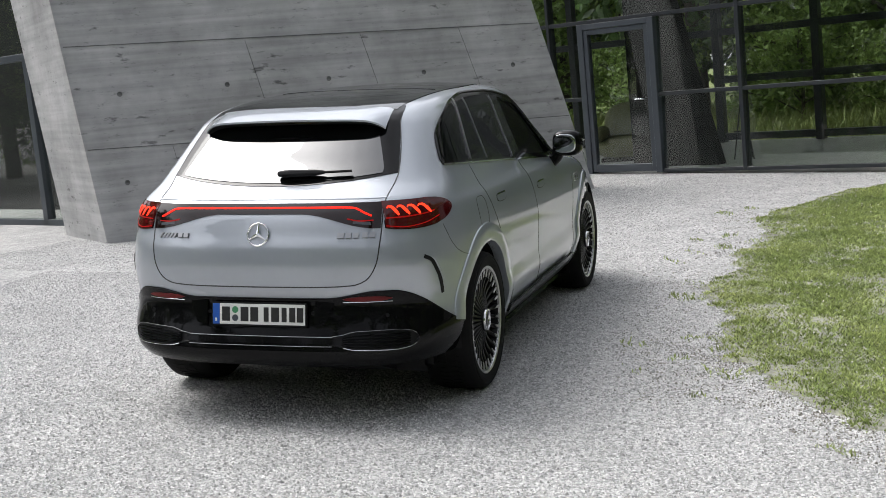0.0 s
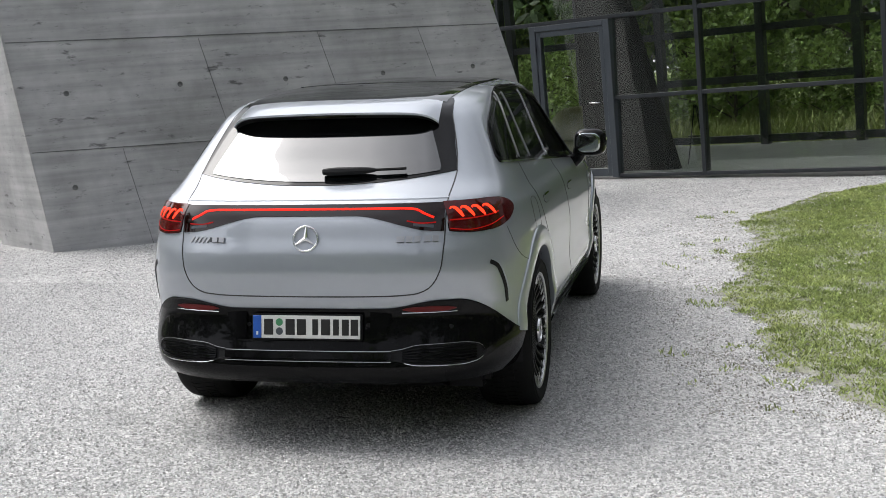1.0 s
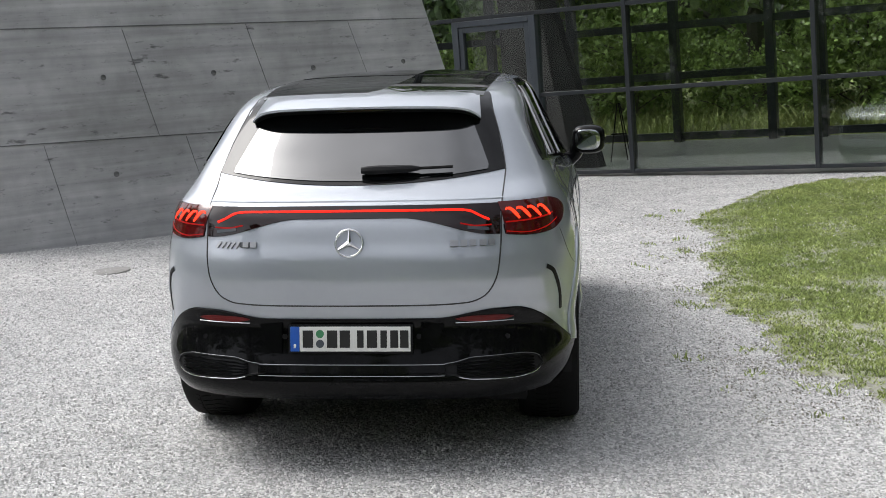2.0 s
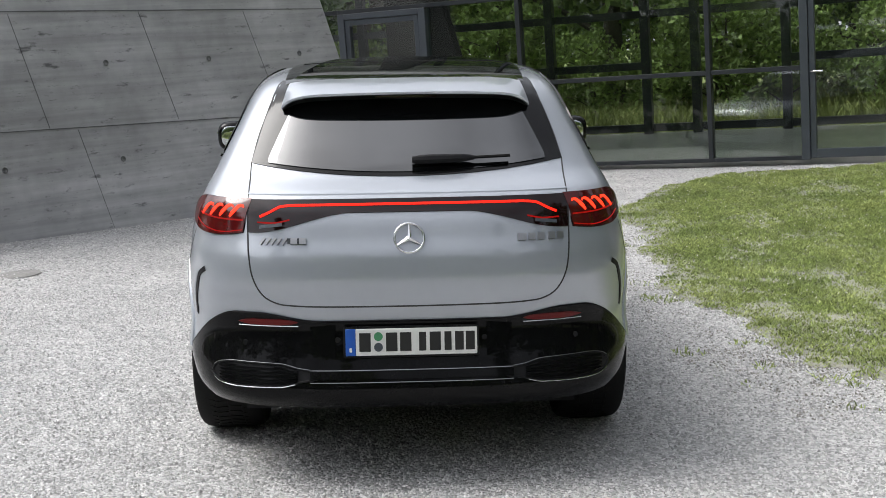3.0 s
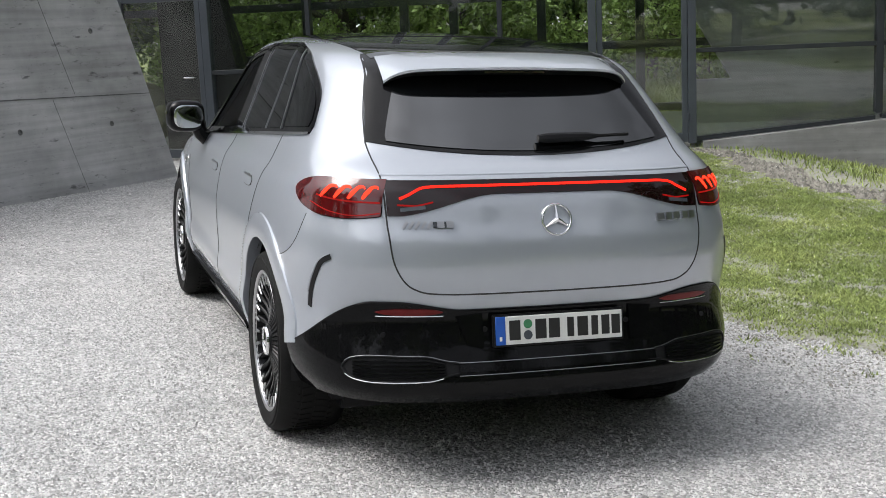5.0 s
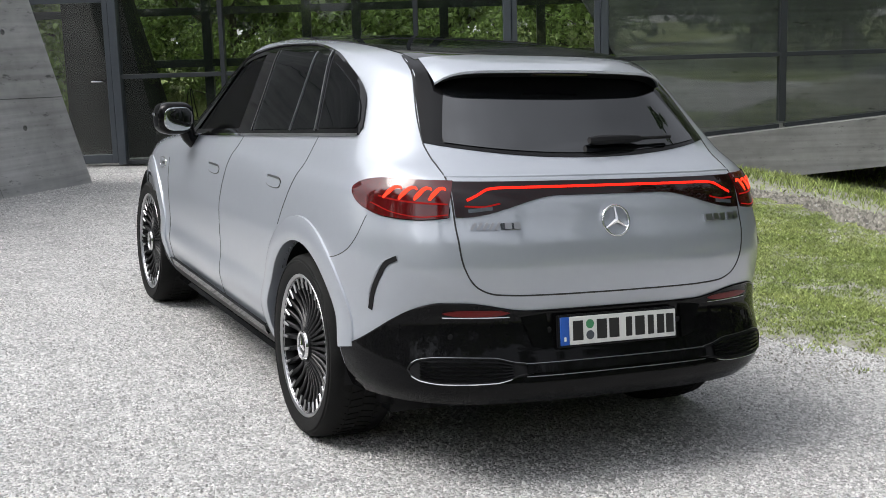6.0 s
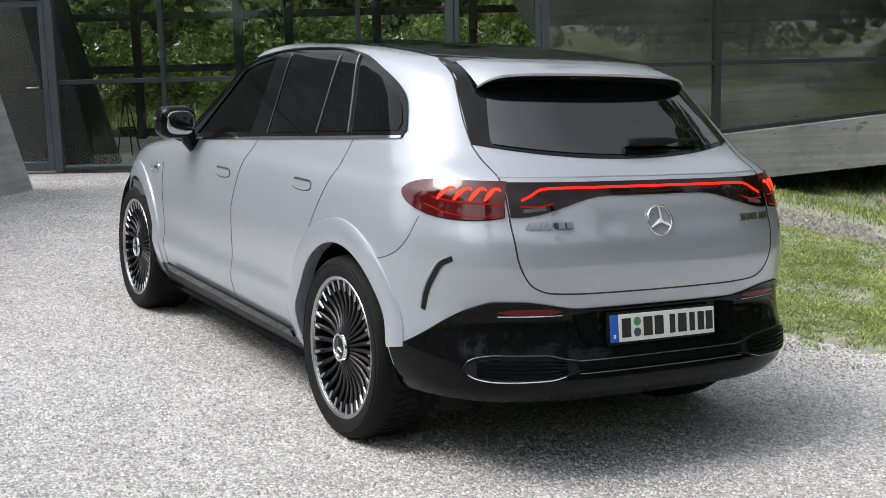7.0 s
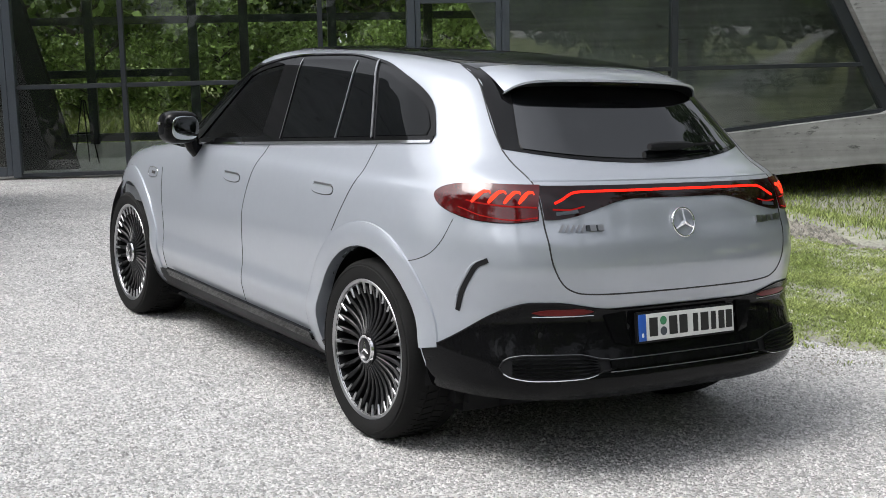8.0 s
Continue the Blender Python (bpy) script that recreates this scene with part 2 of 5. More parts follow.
def pebbled(m, scale, low, high, depth):
    """Packed grains: every cell has its own tint and stands a little proud."""
    n, l = m.node_tree.nodes, m.node_tree.links
    b = n["Principled BSDF"]
    co = n.new("ShaderNodeTexCoord")
    v = n.new("ShaderNodeTexVoronoi")
    v.inputs["Scale"].default_value = scale
    l.new(co.outputs["Object"], v.inputs["Vector"])
    sep = n.new("ShaderNodeSeparateColor")
    l.new(v.outputs["Color"], sep.inputs[0])
    mr = n.new("ShaderNodeMapRange")
    mr.inputs["To Min"].default_value, mr.inputs["To Max"].default_value = low, high
    l.new(sep.outputs[0], mr.inputs["Value"])
    sc = n.new("ShaderNodeVectorMath")
    sc.operation = "SCALE"
    l.new(b.inputs["Base Color"].links[0].from_socket, sc.inputs[0])
    l.new(mr.outputs["Result"], sc.inputs["Scale"])
    l.new(sc.outputs[0], b.inputs["Base Color"])
    inv = n.new("ShaderNodeMath")
    inv.operation = "SUBTRACT"
    inv.inputs[0].default_value = 1.0
    l.new(v.outputs["Distance"], inv.inputs[1])
    bp = n.new("ShaderNodeBump")
    bp.inputs["Strength"].default_value, bp.inputs["Distance"].default_value = 1.0, depth
    l.new(inv.outputs[0], bp.inputs["Height"])
    l.new(b.inputs["Normal"].links[0].from_socket, bp.inputs["Normal"])
    l.new(bp.outputs["Normal"], b.inputs["Normal"])


pebbled(GRAVEL, 75.0, 0.55, 1.35, 0.008)


# ---- mesh helpers ----
def part(name, bm, mat, parent=None, label="", smooth=True, m=None):
    """Links a bmesh as one mesh object under a thing or a part."""
    if isinstance(bm, bmesh.types.BMesh):
        me = bpy.data.meshes.new(name)
        bm.normal_update()
        bm.to_mesh(me)
        bm.free()
    else:
        me = bm
    if not me.materials:
        me.materials.append(mat)
    if smooth:
        me.shade_smooth()
        me.set_sharp_from_angle(angle=radians(38))
    ob = new(name, me)
    if parent:
        ob.parent = parent
    if m is not None:
        ob.matrix_basis = m
    if label:
        ob["label"] = label
    return ob


def thing(name, label, category, m=None, group="", kind=""):
    ob = new(name)
    ob.empty_display_size = 0.1
    if m is not None:
        ob.matrix_basis = m
    return tagged(ob, label, category, group, kind)


def box(x0, x1, y0, y1, z0, z1, bevel=0.0, seg=1):
    bm = bmesh.new()
    bmesh.ops.create_cube(bm, size=1, matrix=Matrix.Translation(((x0 + x1) / 2, (y0 + y1) / 2, (z0 + z1) / 2)) @ Matrix.Diagonal((x1 - x0, y1 - y0, z1 - z0, 1)))
    if bevel:
        bmesh.ops.bevel(bm, geom=bm.edges[:], offset=bevel, segments=seg, affect="EDGES", clamp_overlap=True)
    return bm


def prism(outline, depth_a, depth_b, place):
    """A slab from a flat outline (list of (u, v)); place(u, v, d) gives its point at depth d."""
    bm = bmesh.new()
    a = [bm.verts.new(place(u, v, depth_a)) for u, v in outline]
    b = [bm.verts.new(place(u, v, depth_b)) for u, v in outline]
    bm.faces.new(a)
    bm.faces.new(b[::-1])
    for i in range(len(a)):
        j = (i + 1) % len(a)
        bm.faces.new((a[j], a[i], b[i], b[j]))
    bmesh.ops.recalc_face_normals(bm, faces=bm.faces[:])
    return bm


def tube(points, r, sides=8, closed=False, flat=None):
    """A round bar along points; flat squeezes it along a direction."""
    pts = [Vector(p) for p in points]
    bm, rings, k = bmesh.new(), [], len(pts)
    for i, p in enumerate(pts):
        d = (pts[(i + 1) % k] - pts[i - 1]) if closed else (pts[min(i + 1, k - 1)] - pts[max(i - 1, 0)])
        d.normalize()
        a = d.orthogonal() if abs(d.z) > 0.95 else d.cross(Vector((0, 0, 1)))
        a.normalize()
        b = d.cross(a)
        rr = float(r[i]) if hasattr(r, "__len__") else r
        rings.append([bm.verts.new(p + rr * (math.cos(w) * a + math.sin(w) * b)) for w in (2 * math.pi * j / sides for j in range(sides))])
    for i in range(k if closed else k - 1):
        p, q = rings[i], rings[(i + 1) % k]
        for j in range(sides):
            bm.faces.new((p[j], p[(j + 1) % sides], q[(j + 1) % sides], q[j]))
    if not closed:
        bm.faces.new(rings[0][::-1])
        bm.faces.new(rings[-1])
    bmesh.ops.recalc_face_normals(bm, faces=bm.faces[:])
    return bm


def lathe(profile, sides=48, axis="x", cap=False):
    """A turned shape: profile is (radius, along) pairs; it turns about the x axis."""
    bm, rings = bmesh.new(), []
    for r, a in profile:
        rings.append([bm.verts.new((a, r * math.cos(w), r * math.sin(w))) for w in (2 * math.pi * j / sides for j in range(sides))])
    for p, q in zip(rings, rings[1:]):
        for j in range(sides):
            bm.faces.new((p[j], p[(j + 1) % sides], q[(j + 1) % sides], q[j]))
    if cap:
        bm.faces.new(rings[0])
        bm.faces.new(rings[-1])
    bmesh.ops.recalc_face_normals(bm, faces=bm.faces[:])
    return bm


def mesh_from(name, verts, faces, mat):
    me = bpy.data.meshes.new(name)
    me.from_pydata(verts, [], faces)
    me.materials.append(mat)
    me.update()
    return me


def smoothstep(a, b, x):
    t = np.clip((x - a) / (b - a), 0, 1)
    return t * t * (3 - 2 * t)


# ---- ground ----
def lie(x, y):
    """Height of the ground: the drive tips sideways by the car and levels out towards the building."""
    x, y = np.asarray(x, float), np.asarray(y, float)
    level = smoothstep(2.8, 8.5, y)
    z = -0.0559 * np.clip(x, -5.0, 3.4) * (1 - 0.72 * level) + 0.055 * level
    drop = smoothstep(6.0, 9.5, x) * smoothstep(11, 7.5, y + 0.468 * (x - 0.28) * 0)
    return z - 0.55 * drop


def in_turf(x, y):
    """How far inside the grass island a place is (positive inside), in metres."""
    x, y = np.asarray(x, float), np.asarray(y, float)
    left = x - (1.95 + 0.12 * np.sin(y * 1.3 + 0.5) + 0.09 * np.sin(y * 3.7) + 0.5 * smoothstep(1.2, -0.9, y) + 1.75 * smoothstep(5.9, 9.3, y) ** 1.2)
    near = y - (0.42 - 0.95 * smoothstep(2.1, 3.1, x) + 0.06 * np.sin(x * 6.0))
    far = (9.05 - 0.12 * (x - 3.5) - y) + 0.1 * np.sin(x * 2.3)
    rag = 0.09 * np.sin(x * 7.3 + 2.1 * np.sin(y * 5.1)) * np.sin(y * 8.7 + 1.7 * np.sin(x * 6.3)) + 0.06 * np.sin(x * 17.0 + y * 9.0) * np.sin(y * 21.0 - x * 7.0)
    right = 5.66 + 0.12 * np.sin(y * 1.7) + 0.25 * smoothstep(5, 8, y) - x
    return np.minimum(np.minimum(left, near), np.minimum(far, right)) + rag


def sheet(xs, ys, height):
    X, Y = np.meshgrid(xs, ys)
    Z = height(X, Y)
    verts = np.stack([X, Y, Z], -1).reshape(-1, 3)
    nx, ny = len(xs), len(ys)
    i = (np.arange(ny - 1)[:, None] * nx + np.arange(nx - 1)[None]).ravel()
    return verts.tolist(), np.stack([i, i + 1, i + nx + 1, i + nx], 1).tolist()


def ground_lines(a, b, fine, far):
    near_part = np.arange(a, b + 1e-6, fine)
    out = np.geomspace(fine, far, 28).cumsum()
    out = out / out[-1] * far
    return np.concatenate([a - out[::-1], near_part, b + out])


gv, gf = sheet(ground_lines(-9, 12, 0.2, 900), ground_lines(-9, 13, 0.2, 900), lambda X, Y: lie(X, Y) - 0.02 * (np.hypot(X, Y) > 60))
part("ground", mesh_from("ground", gv, gf, GRAVEL), GRAVEL)
tagged(bpy.data.objects["ground"], "pale grey crushed gravel drive, packed and dusty", "gravel", kind="structure")

# ---- building ----
FACADE = pose(0.28, 11.41, 0, 0, 0, -25.08)
FZ = 0.07


def fpart(name, b, mat, parent, label="", **k):
    return part(name, b, mat, parent, label, smooth=False, **k)


facade = thing("window_wall", "long glazed wall with dark steel mullions and transoms", "glazed wall", FACADE, kind="structure")
TOP = 4.3
MULLIONS = [(-3.3, 0.05), (-1.62, 0.05), (1.55, 0.06), (4.0, 0.06), (8.62, 0.085), (12.9, 0.06)]
for s, w in MULLIONS:
    fpart("mullion", box(s - w / 2, s + w / 2, -0.03, 0.12, FZ + (0.3 if s > 8 else 0), TOP, 0.004), STEEL, facade)


def sill_z(s):
    """The right part of the wall stands on a concrete beam that rises to the right."""
    return FZ + 0.03 + 0.092 * max(0.0, s - 6.5)


def transom(s0, s1, z, h=0.055):
    fpart("transom", box(s0, s1, -0.022, 0.1, z - h / 2, z + h / 2, 0.004), STEEL, facade)


def pane(s0, s1, z0, z1):
    """A pane that leans back a little in its frame."""
    lean = 0.047 * (z1 - z0)
    o = fpart("pane", prism([(0.03 - lean / 2, z0), (0.045 - lean / 2, z0), (0.045 + lean / 2, z1), (0.03 + lean / 2, z1)], s0, s1, lambda u, v, d: (d, u, v)), PANE, facade)
    o.visible_shadow = False


bays = [(-3.275, -1.645), (-1.595, -1.07), (0.25, 1.52), (1.58, 3.97), (4.03, 5.1)]
for s0, s1 in bays:
    for z in (1.18, 2.3):
        transom(s0, s1, z)
    fpart("bottom_rail", box(s0, s1, -0.025, 0.1, FZ, FZ + 0.05, 0.004), STEEL, facade)
    for z0, z1 in ((FZ + 0.05, 1.153), (1.208, 2.272), (2.328, TOP)):
        pane(s0, s1, z0, z1)
for s0, s1 in ((-1.07, 0.25), (5.1, 6.42)):
    transom(s0, s1, 2.3)
    pane(s0, s1, 2.328, TOP)


def glazed_door(name, s0, s1, handle, label):
    """An aluminium-framed glass door leaf in its frame, with a lever handle."""
    door = thing(name, label, "door", FACADE, kind="structure")
    for a, b in ((s0, s0 + 0.1), (s1 - 0.1, s1)):
        fpart("jamb", box(a, b, -0.05, 0.12, FZ, 2.27, 0.005), STEEL_GREY, door)
    fpart("head", box(s0 + 0.1, s1 - 0.1, -0.05, 0.12, 2.19, 2.27, 0.005), STEEL_GREY, door)
    leaf = fpart("door_leaf", box(s0 + 0.105, s0 + 0.175, -0.035, 0.06, FZ + 0.02, 2.185, 0.005), STEEL_GREY, door)
    fpart("stile", box(s1 - 0.175, s1 - 0.105, -0.035, 0.06, FZ + 0.02, 2.185, 0.005), STEEL_GREY, leaf)
    fpart("rail", box(s0 + 0.175, s1 - 0.175, -0.035, 0.06, FZ + 0.02, FZ + 0.13, 0.005), STEEL_GREY, leaf)
    fpart("rail", box(s0 + 0.175, s1 - 0.175, -0.035, 0.06, 2.11, 2.185, 0.005), STEEL_GREY, leaf)
    o = fpart("pane", box(s0 + 0.175, s1 - 0.175, 0.0, 0.015, FZ + 0.13, 2.11), PANE, leaf)
    o.visible_shadow = False
    d = 1 if handle < (s0 + s1) / 2 else -1
    part("door_handle", tube([(handle, -0.035, 1.13), (handle, -0.085, 1.13), (handle + d * 0.02, -0.095, 1.13), (handle + d * 0.13, -0.095, 1.13)], 0.011, 10), CHROME, leaf, "polished steel lever handle")
    for z in (0.35, 1.9):
        part("hinge", tube([(s0 + 0.1 if d < 0 else s1 - 0.1, -0.06, z), (s0 + 0.1 if d < 0 else s1 - 0.1, -0.06, z + 0.1)], 0.012, 8), STEEL_GREY, door)
    return door


glazed_door("door_1", -1.07, 0.25, 0.02, "closed grey metal framed glass door beside the concrete wall")
glazed_door("door_2", 5.1, 6.42, 5.24, "closed grey metal framed glass door in the glazed wall")

# right bays: sloping sill on the concrete beam, slanted end
def sloped(name, s0, s1, z_of, h, d0, d1, mat, parent):
    return fpart(name, prism([(s0, z_of(s0)), (s1, z_of(s1)), (s1, z_of(s1) + h), (s0, z_of(s0) + h)], d0, d1, lambda u, v, d: (u, d, v)), mat, parent)


END = lambda z: 11.62 - 0.545 * (z - 0.5)
for s0, s1 in ((6.42, 8.58), (8.66, 11.6)):
    sloped("bottom_rail", s0, s1, sill_z, 0.05, -0.025, 0.1, STEEL, facade)
    e = END(1.2) if s1 > 9 else s1
    transom(s0, e, 1.215)
    lo = [(s0, sill_z(s0) + 0.05), (s1 if s1 < 9 else END(sill_z(11.6) + 0.05), sill_z(s1) + 0.05), (e, 1.188), (s0, 1.188)]
    hi = [(s0, 1.242), (e, 1.242), (END(TOP) if s1 > 9 else s1, TOP), (s0, TOP)]
    for outline in (lo, hi):
        o = fpart("pane", prism(outline, 0.03, 0.045, lambda u, v, d: (u, d, v)), PANE, facade)
        o.visible_shadow = False
sloped_post = fpart("slanted_post", prism([(END(0.52) - 0.02, 0.52), (END(0.52) + 0.16, 0.52), (END(TOP) + 0.16, TOP), (END(TOP) - 0.02, TOP)], -0.03, 0.14, lambda u, v, d: (u, d, v)), STEEL, facade)

# concrete frame round the right bays: rising beam, rounded corner, slanted pier
beam = thing("concrete_beam", "pale cast concrete beam rising under the glazing", "concrete beam", FACADE, kind="structure")
outline = [(6.5, 0.02), (6.5, sill_z(6.5) - 0.004), (11.35, sill_z(11.35) - 0.004)]
cx, cz = END(0.75) + 0.12, 0.75
outline += [(11.5, sill_z(11.5) + 0.0), (11.62, sill_z(11.6) + 0.04), (11.68, 0.66), (11.66, 0.8), (END(1.2) + 0.17, 1.2), (END(TOP) + 0.17, TOP), (END(TOP) + 2.6, TOP), (14.6, 0.2), (12.6, -0.02), (8.4, -0.34), (7.4, -0.36)]
fpart("beam_body", prism(outline, -0.16, 0.5, lambda u, v, d: (u, d, v)), CONCRETE_PALE, beam)

# floor, ceiling, back wall of glass, inner walls
fl = fpart("floor", box(-8.5, 13, 0.12, 4.6, -0.15, 0.10), FLOOR_CONCRETE, None, m=FACADE)
tagged(fl, "smooth pale concrete floor inside the glazed hall", "floor", kind="structure")
ce = fpart("ceiling", box(-8.5, 14, -0.4, 4.8, TOP, TOP + 0.35), CONCRETE, None, m=FACADE)
tagged(ce, "cast concrete roof slab over the hall", "ceiling", kind="structure")
back = thing("window_wall_back", "dark framed rear glazing of the hall", "glazed wall", FACADE, kind="structure")
for s in (-4.4, -2.9, -1.3, 0.55, 2.15, 2.95, 4.35, 5.9):
    fpart("mullion", box(s - 0.07, s + 0.07, 4.3, 4.44, 0.10, TOP, 0.004), STEEL, back)
for s0, s1, z in ((-8, 7.2, 0.2), (-8, 7.2, 2.02), (-1.3, 2.15, 1.2), (4.35, 7.2, 1.2)):
    fpart("transom", box(s0, s1, 4.32, 4.42, z - 0.06, z + 0.06, 0.004), STEEL, back)
dark = fpart("wall_dark", prism([(-0.6, 0.10), (0.85, 0.10), (0.28, 2.26), (0.85 - 0.265 * TOP, TOP), (-0.6, TOP)], 0.5, 0.7, lambda u, v, d: (u, d, v)), NEAR_BLACK, None, m=FACADE)
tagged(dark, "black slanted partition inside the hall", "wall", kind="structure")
inner = fpart("wall_inner", prism([(6.6, 0.10), (13.0, 0.10), (13.0, TOP), (5.0, TOP), (7.1, 0.72), (6.6, 0.72)], 2.3, 2.5, lambda u, v, d: (u, d, v)), CONCRETE_PALE, None, m=FACADE)
tagged(inner, "plain concrete wall inside the hall with a slanted edge", "wall", kind="structure")
end = fpart("wall_end", box(13.0, 13.2, 0.0, 4.6, -0.1, TOP), CONCRETE, None, m=FACADE)
tagged(end, "plain end wall of the hall", "wall", kind="structure")

# ---- leaning concrete wall ----
WB0, WB1 = Vector((-4.97, 5.52, 0.0)), Vector((-0.19, 9.67, 0.0))
WT0, WT1 = Vector((-5.56, 5.76, 3.6)), Vector((-1.10, 9.66, 3.6))
lean_n = (WB1 - WB0).cross(WT0 - WB0).normalized()
if lean_n.y > 0:
    lean_n = -lean_n
wall = thing("leaning_wall", "tall leaning wall of grey board-marked concrete", "concrete wall", kind="structure")
back_off = Vector((-0.72, 0.70, 0)).normalized() * 2.25


def wall_point(a, z, out=0.0):
    """A place on the face: a runs from the left edge to the right edge, z is its height."""
    k = z / 3.6
    return WB0.lerp(WT0, k).lerp(WB1.lerp(WT1, k), a) + lean_n * out


bm = bmesh.new()
lo = -0.3
c4 = [wall_point(0, lo), wall_point(1, lo), wall_point(1, 5.2), wall_point(0, 5.2)]
b4 = [c4[0] + back_off, c4[1] - lean_n * 0.45, c4[2] - lean_n * 0.45, c4[3] + back_off]
fv, bv = [bm.verts.new(p) for p in c4], [bm.verts.new(p) for p in b4]
bm.faces.new(fv), bm.faces.new(bv[::-1])
for i in range(4):
    j = (i + 1) % 4
    bm.faces.new((fv[j], fv[i], bv[i], bv[j]))
bmesh.ops.recalc_face_normals(bm, faces=bm.faces[:])
bmesh.ops.bevel(bm, geom=bm.edges[:], offset=0.012, segments=2, affect="EDGES")
part("wall_body", bm, CONCRETE, wall)

# left glazing behind the wall
LEFTG = pose(-7.4, 8.45, 0, 0, 0, -25.0)
side = thing("window_wall_side", "dark glazing with a metal framed door behind the wall", "glazed wall", LEFTG, kind="structure")
for a, b_, z0, z1 in ((-3.2, -2.5, 0, 3.4), (-0.75, -0.62, 0, 2.55), (0.06, 0.16, 0, 3.4)):
    fpart("mullion", box(a, b_, -0.03, 0.1, 0.1, z1, 0.004), STEEL_GREY, side)
fpart("transom", box(-2.5, 0.06, -0.03, 0.1, 2.5, 2.6, 0.004), STEEL_GREY, side)
fpart("bottom_rail", box(-2.5, 1.5, -0.03, 0.1, 0.1, 0.22, 0.004), STEEL_GREY, side)
for a, b_, z0, z1 in ((-2.5, -0.75, 0.22, 2.5), (-0.62, 0.06, 0.22, 2.5), (0.16, 1.5, 0.22, 3.4), (-2.5, 0.06, 2.6, 3.4)):
    o = fpart("pane", box(a, b_, 0.03, 0.045, z0, z1), PANE, side)
    o.visible_shadow = False
# added near-black sheet: its colour stands in for the unlit room behind the panes
fpart("back_panel", box(-6.5, 2.0, 1.6, 1.7, 0.0, 5.0), NEAR_BLACK, side)
fpart("ledge", box(-3.5, 1.6, -0.45, 0.0, 0.0, 0.13, 0.01), CONCRETE_PALE, side)

# ---- the car: a body from level outlines ----
def pchip(xs, ys):
    """A smooth curve through a few design values, with no overshoot."""
    xs, ys = np.array(xs, float), np.array(ys, float)
    h, d = np.diff(xs), np.diff(ys) / np.diff(xs)
    m = np.zeros(len(xs))
    for i in range(1, len(xs) - 1):
        if d[i - 1] * d[i] > 0:
            w1, w2 = 2 * h[i] + h[i - 1], h[i] + 2 * h[i - 1]
            m[i] = (w1 + w2) / (w1 / d[i - 1] + w2 / d[i])
    m[0], m[-1] = d[0], d[-1]

    def at(x):
        x = np.clip(np.asarray(x, float), xs[0], xs[-1])
        i = np.clip(np.searchsorted(xs, x) - 1, 0, len(h) - 1)
        t = (x - xs[i]) / h[i]
        return (2 * t**3 - 3 * t**2 + 1) * ys[i] + (t**3 - 2 * t**2 + t) * h[i] * m[i] + (3 * t**2 - 2 * t**3) * ys[i + 1] + (t**3 - t**2) * h[i] * m[i + 1]

    return at


MID = 1.25
REAR = pchip([0.20, 0.27, 0.34, 0.40, 0.47, 0.55, 0.66, 0.72, 0.82, 0.92, 1.00, 1.07, 1.13, 1.16, 1.18, 1.225, 1.30, 1.40, 1.50, 1.54, 1.575, 1.60, 1.63, 1.655, 1.68, 1.695],
             [-0.62, -0.80, -0.935, -0.975, -0.955, -0.925, -0.905, -0.915, -0.925, -0.915, -0.885, -0.86, -0.825, -0.80, -0.765, -0.675, -0.585, -0.48, -0.375, -0.33, -0.265, -0.18, 0.04, 0.32, 0.75, 1.15])
FRONT = pchip([0.20, 0.30, 0.42, 0.55, 0.70, 0.80, 0.88, 0.95, 1.00, 1.05, 1.09, 1.12, 1.17, 1.25, 1.40, 1.50, 1.58, 1.63, 1.66, 1.68, 1.695],
              [3.55, 3.80, 3.87, 3.89, 3.87, 3.84, 3.80, 3.72, 3.60, 3.36, 3.02, 2.76, 2.64, 2.51, 2.27, 2.10, 1.94, 1.80, 1.66, 1.5, 1.3])
WIDE = pchip([0.20, 0.26, 0.34, 0.42, 0.50, 0.60, 0.72, 0.82, 0.92, 1.02, 1.09, 1.14, 1.20, 1.30, 1.40, 1.50, 1.57, 1.61, 1.635, 1.657, 1.675, 1.688, 1.695],
             [0.74, 0.86, 0.92, 0.950, 0.966, 0.958, 0.964, 0.966, 0.958, 0.942, 0.92, 0.89, 0.862, 0.815, 0.768, 0.722, 0.688, 0.660, 0.625, 0.56, 0.45, 0.28, 0.02])
EXP_X = pchip([0.2, 0.5, 0.9, 1.15, 1.3, 1.5, 1.6, 1.695], [3.2, 3.2, 3.2, 3.2, 3.2, 3.4, 3.4, 2.8])
EXP_R = pchip([0.2, 0.5, 0.9, 1.05, 1.15, 1.3, 1.5, 1.6, 1.695], [9.5, 9.5, 9.5, 10.0, 12.5, 13.0, 12.0, 8.5, 3.0])
EXP_F = 6.5
ROOF = 1.695


def hull(phi, z):
    """The skin in the car's axes: phi is 0 at the tail's middle, +90 degrees at the right flank, 180 at the nose."""
    phi, z = np.broadcast_arrays(np.asarray(phi, float), np.asarray(z, float))
    w, n = WIDE(z), EXP_X(z)
    m = np.where(np.cos(phi) >= 0, EXP_R(z), EXP_F)
    sx, cy = np.sin(phi), np.cos(phi)
    a, b = np.abs(sx), np.abs(cy)
    lo, hi = np.full(phi.shape, 0.9), np.full(phi.shape, 1.5)
    for _ in range(34):
        r = (lo + hi) / 2
        inside = (r * a) ** n + (r * b) ** m < 1
        lo, hi = np.where(inside, r, lo), np.where(inside, hi, r)
    y = np.where(cy >= 0, MID - (MID - REAR(z)) * lo * b, MID + (FRONT(z) - MID) * lo * b)
    return np.stack([w * lo * sx, y, z + 0 * lo], -1)


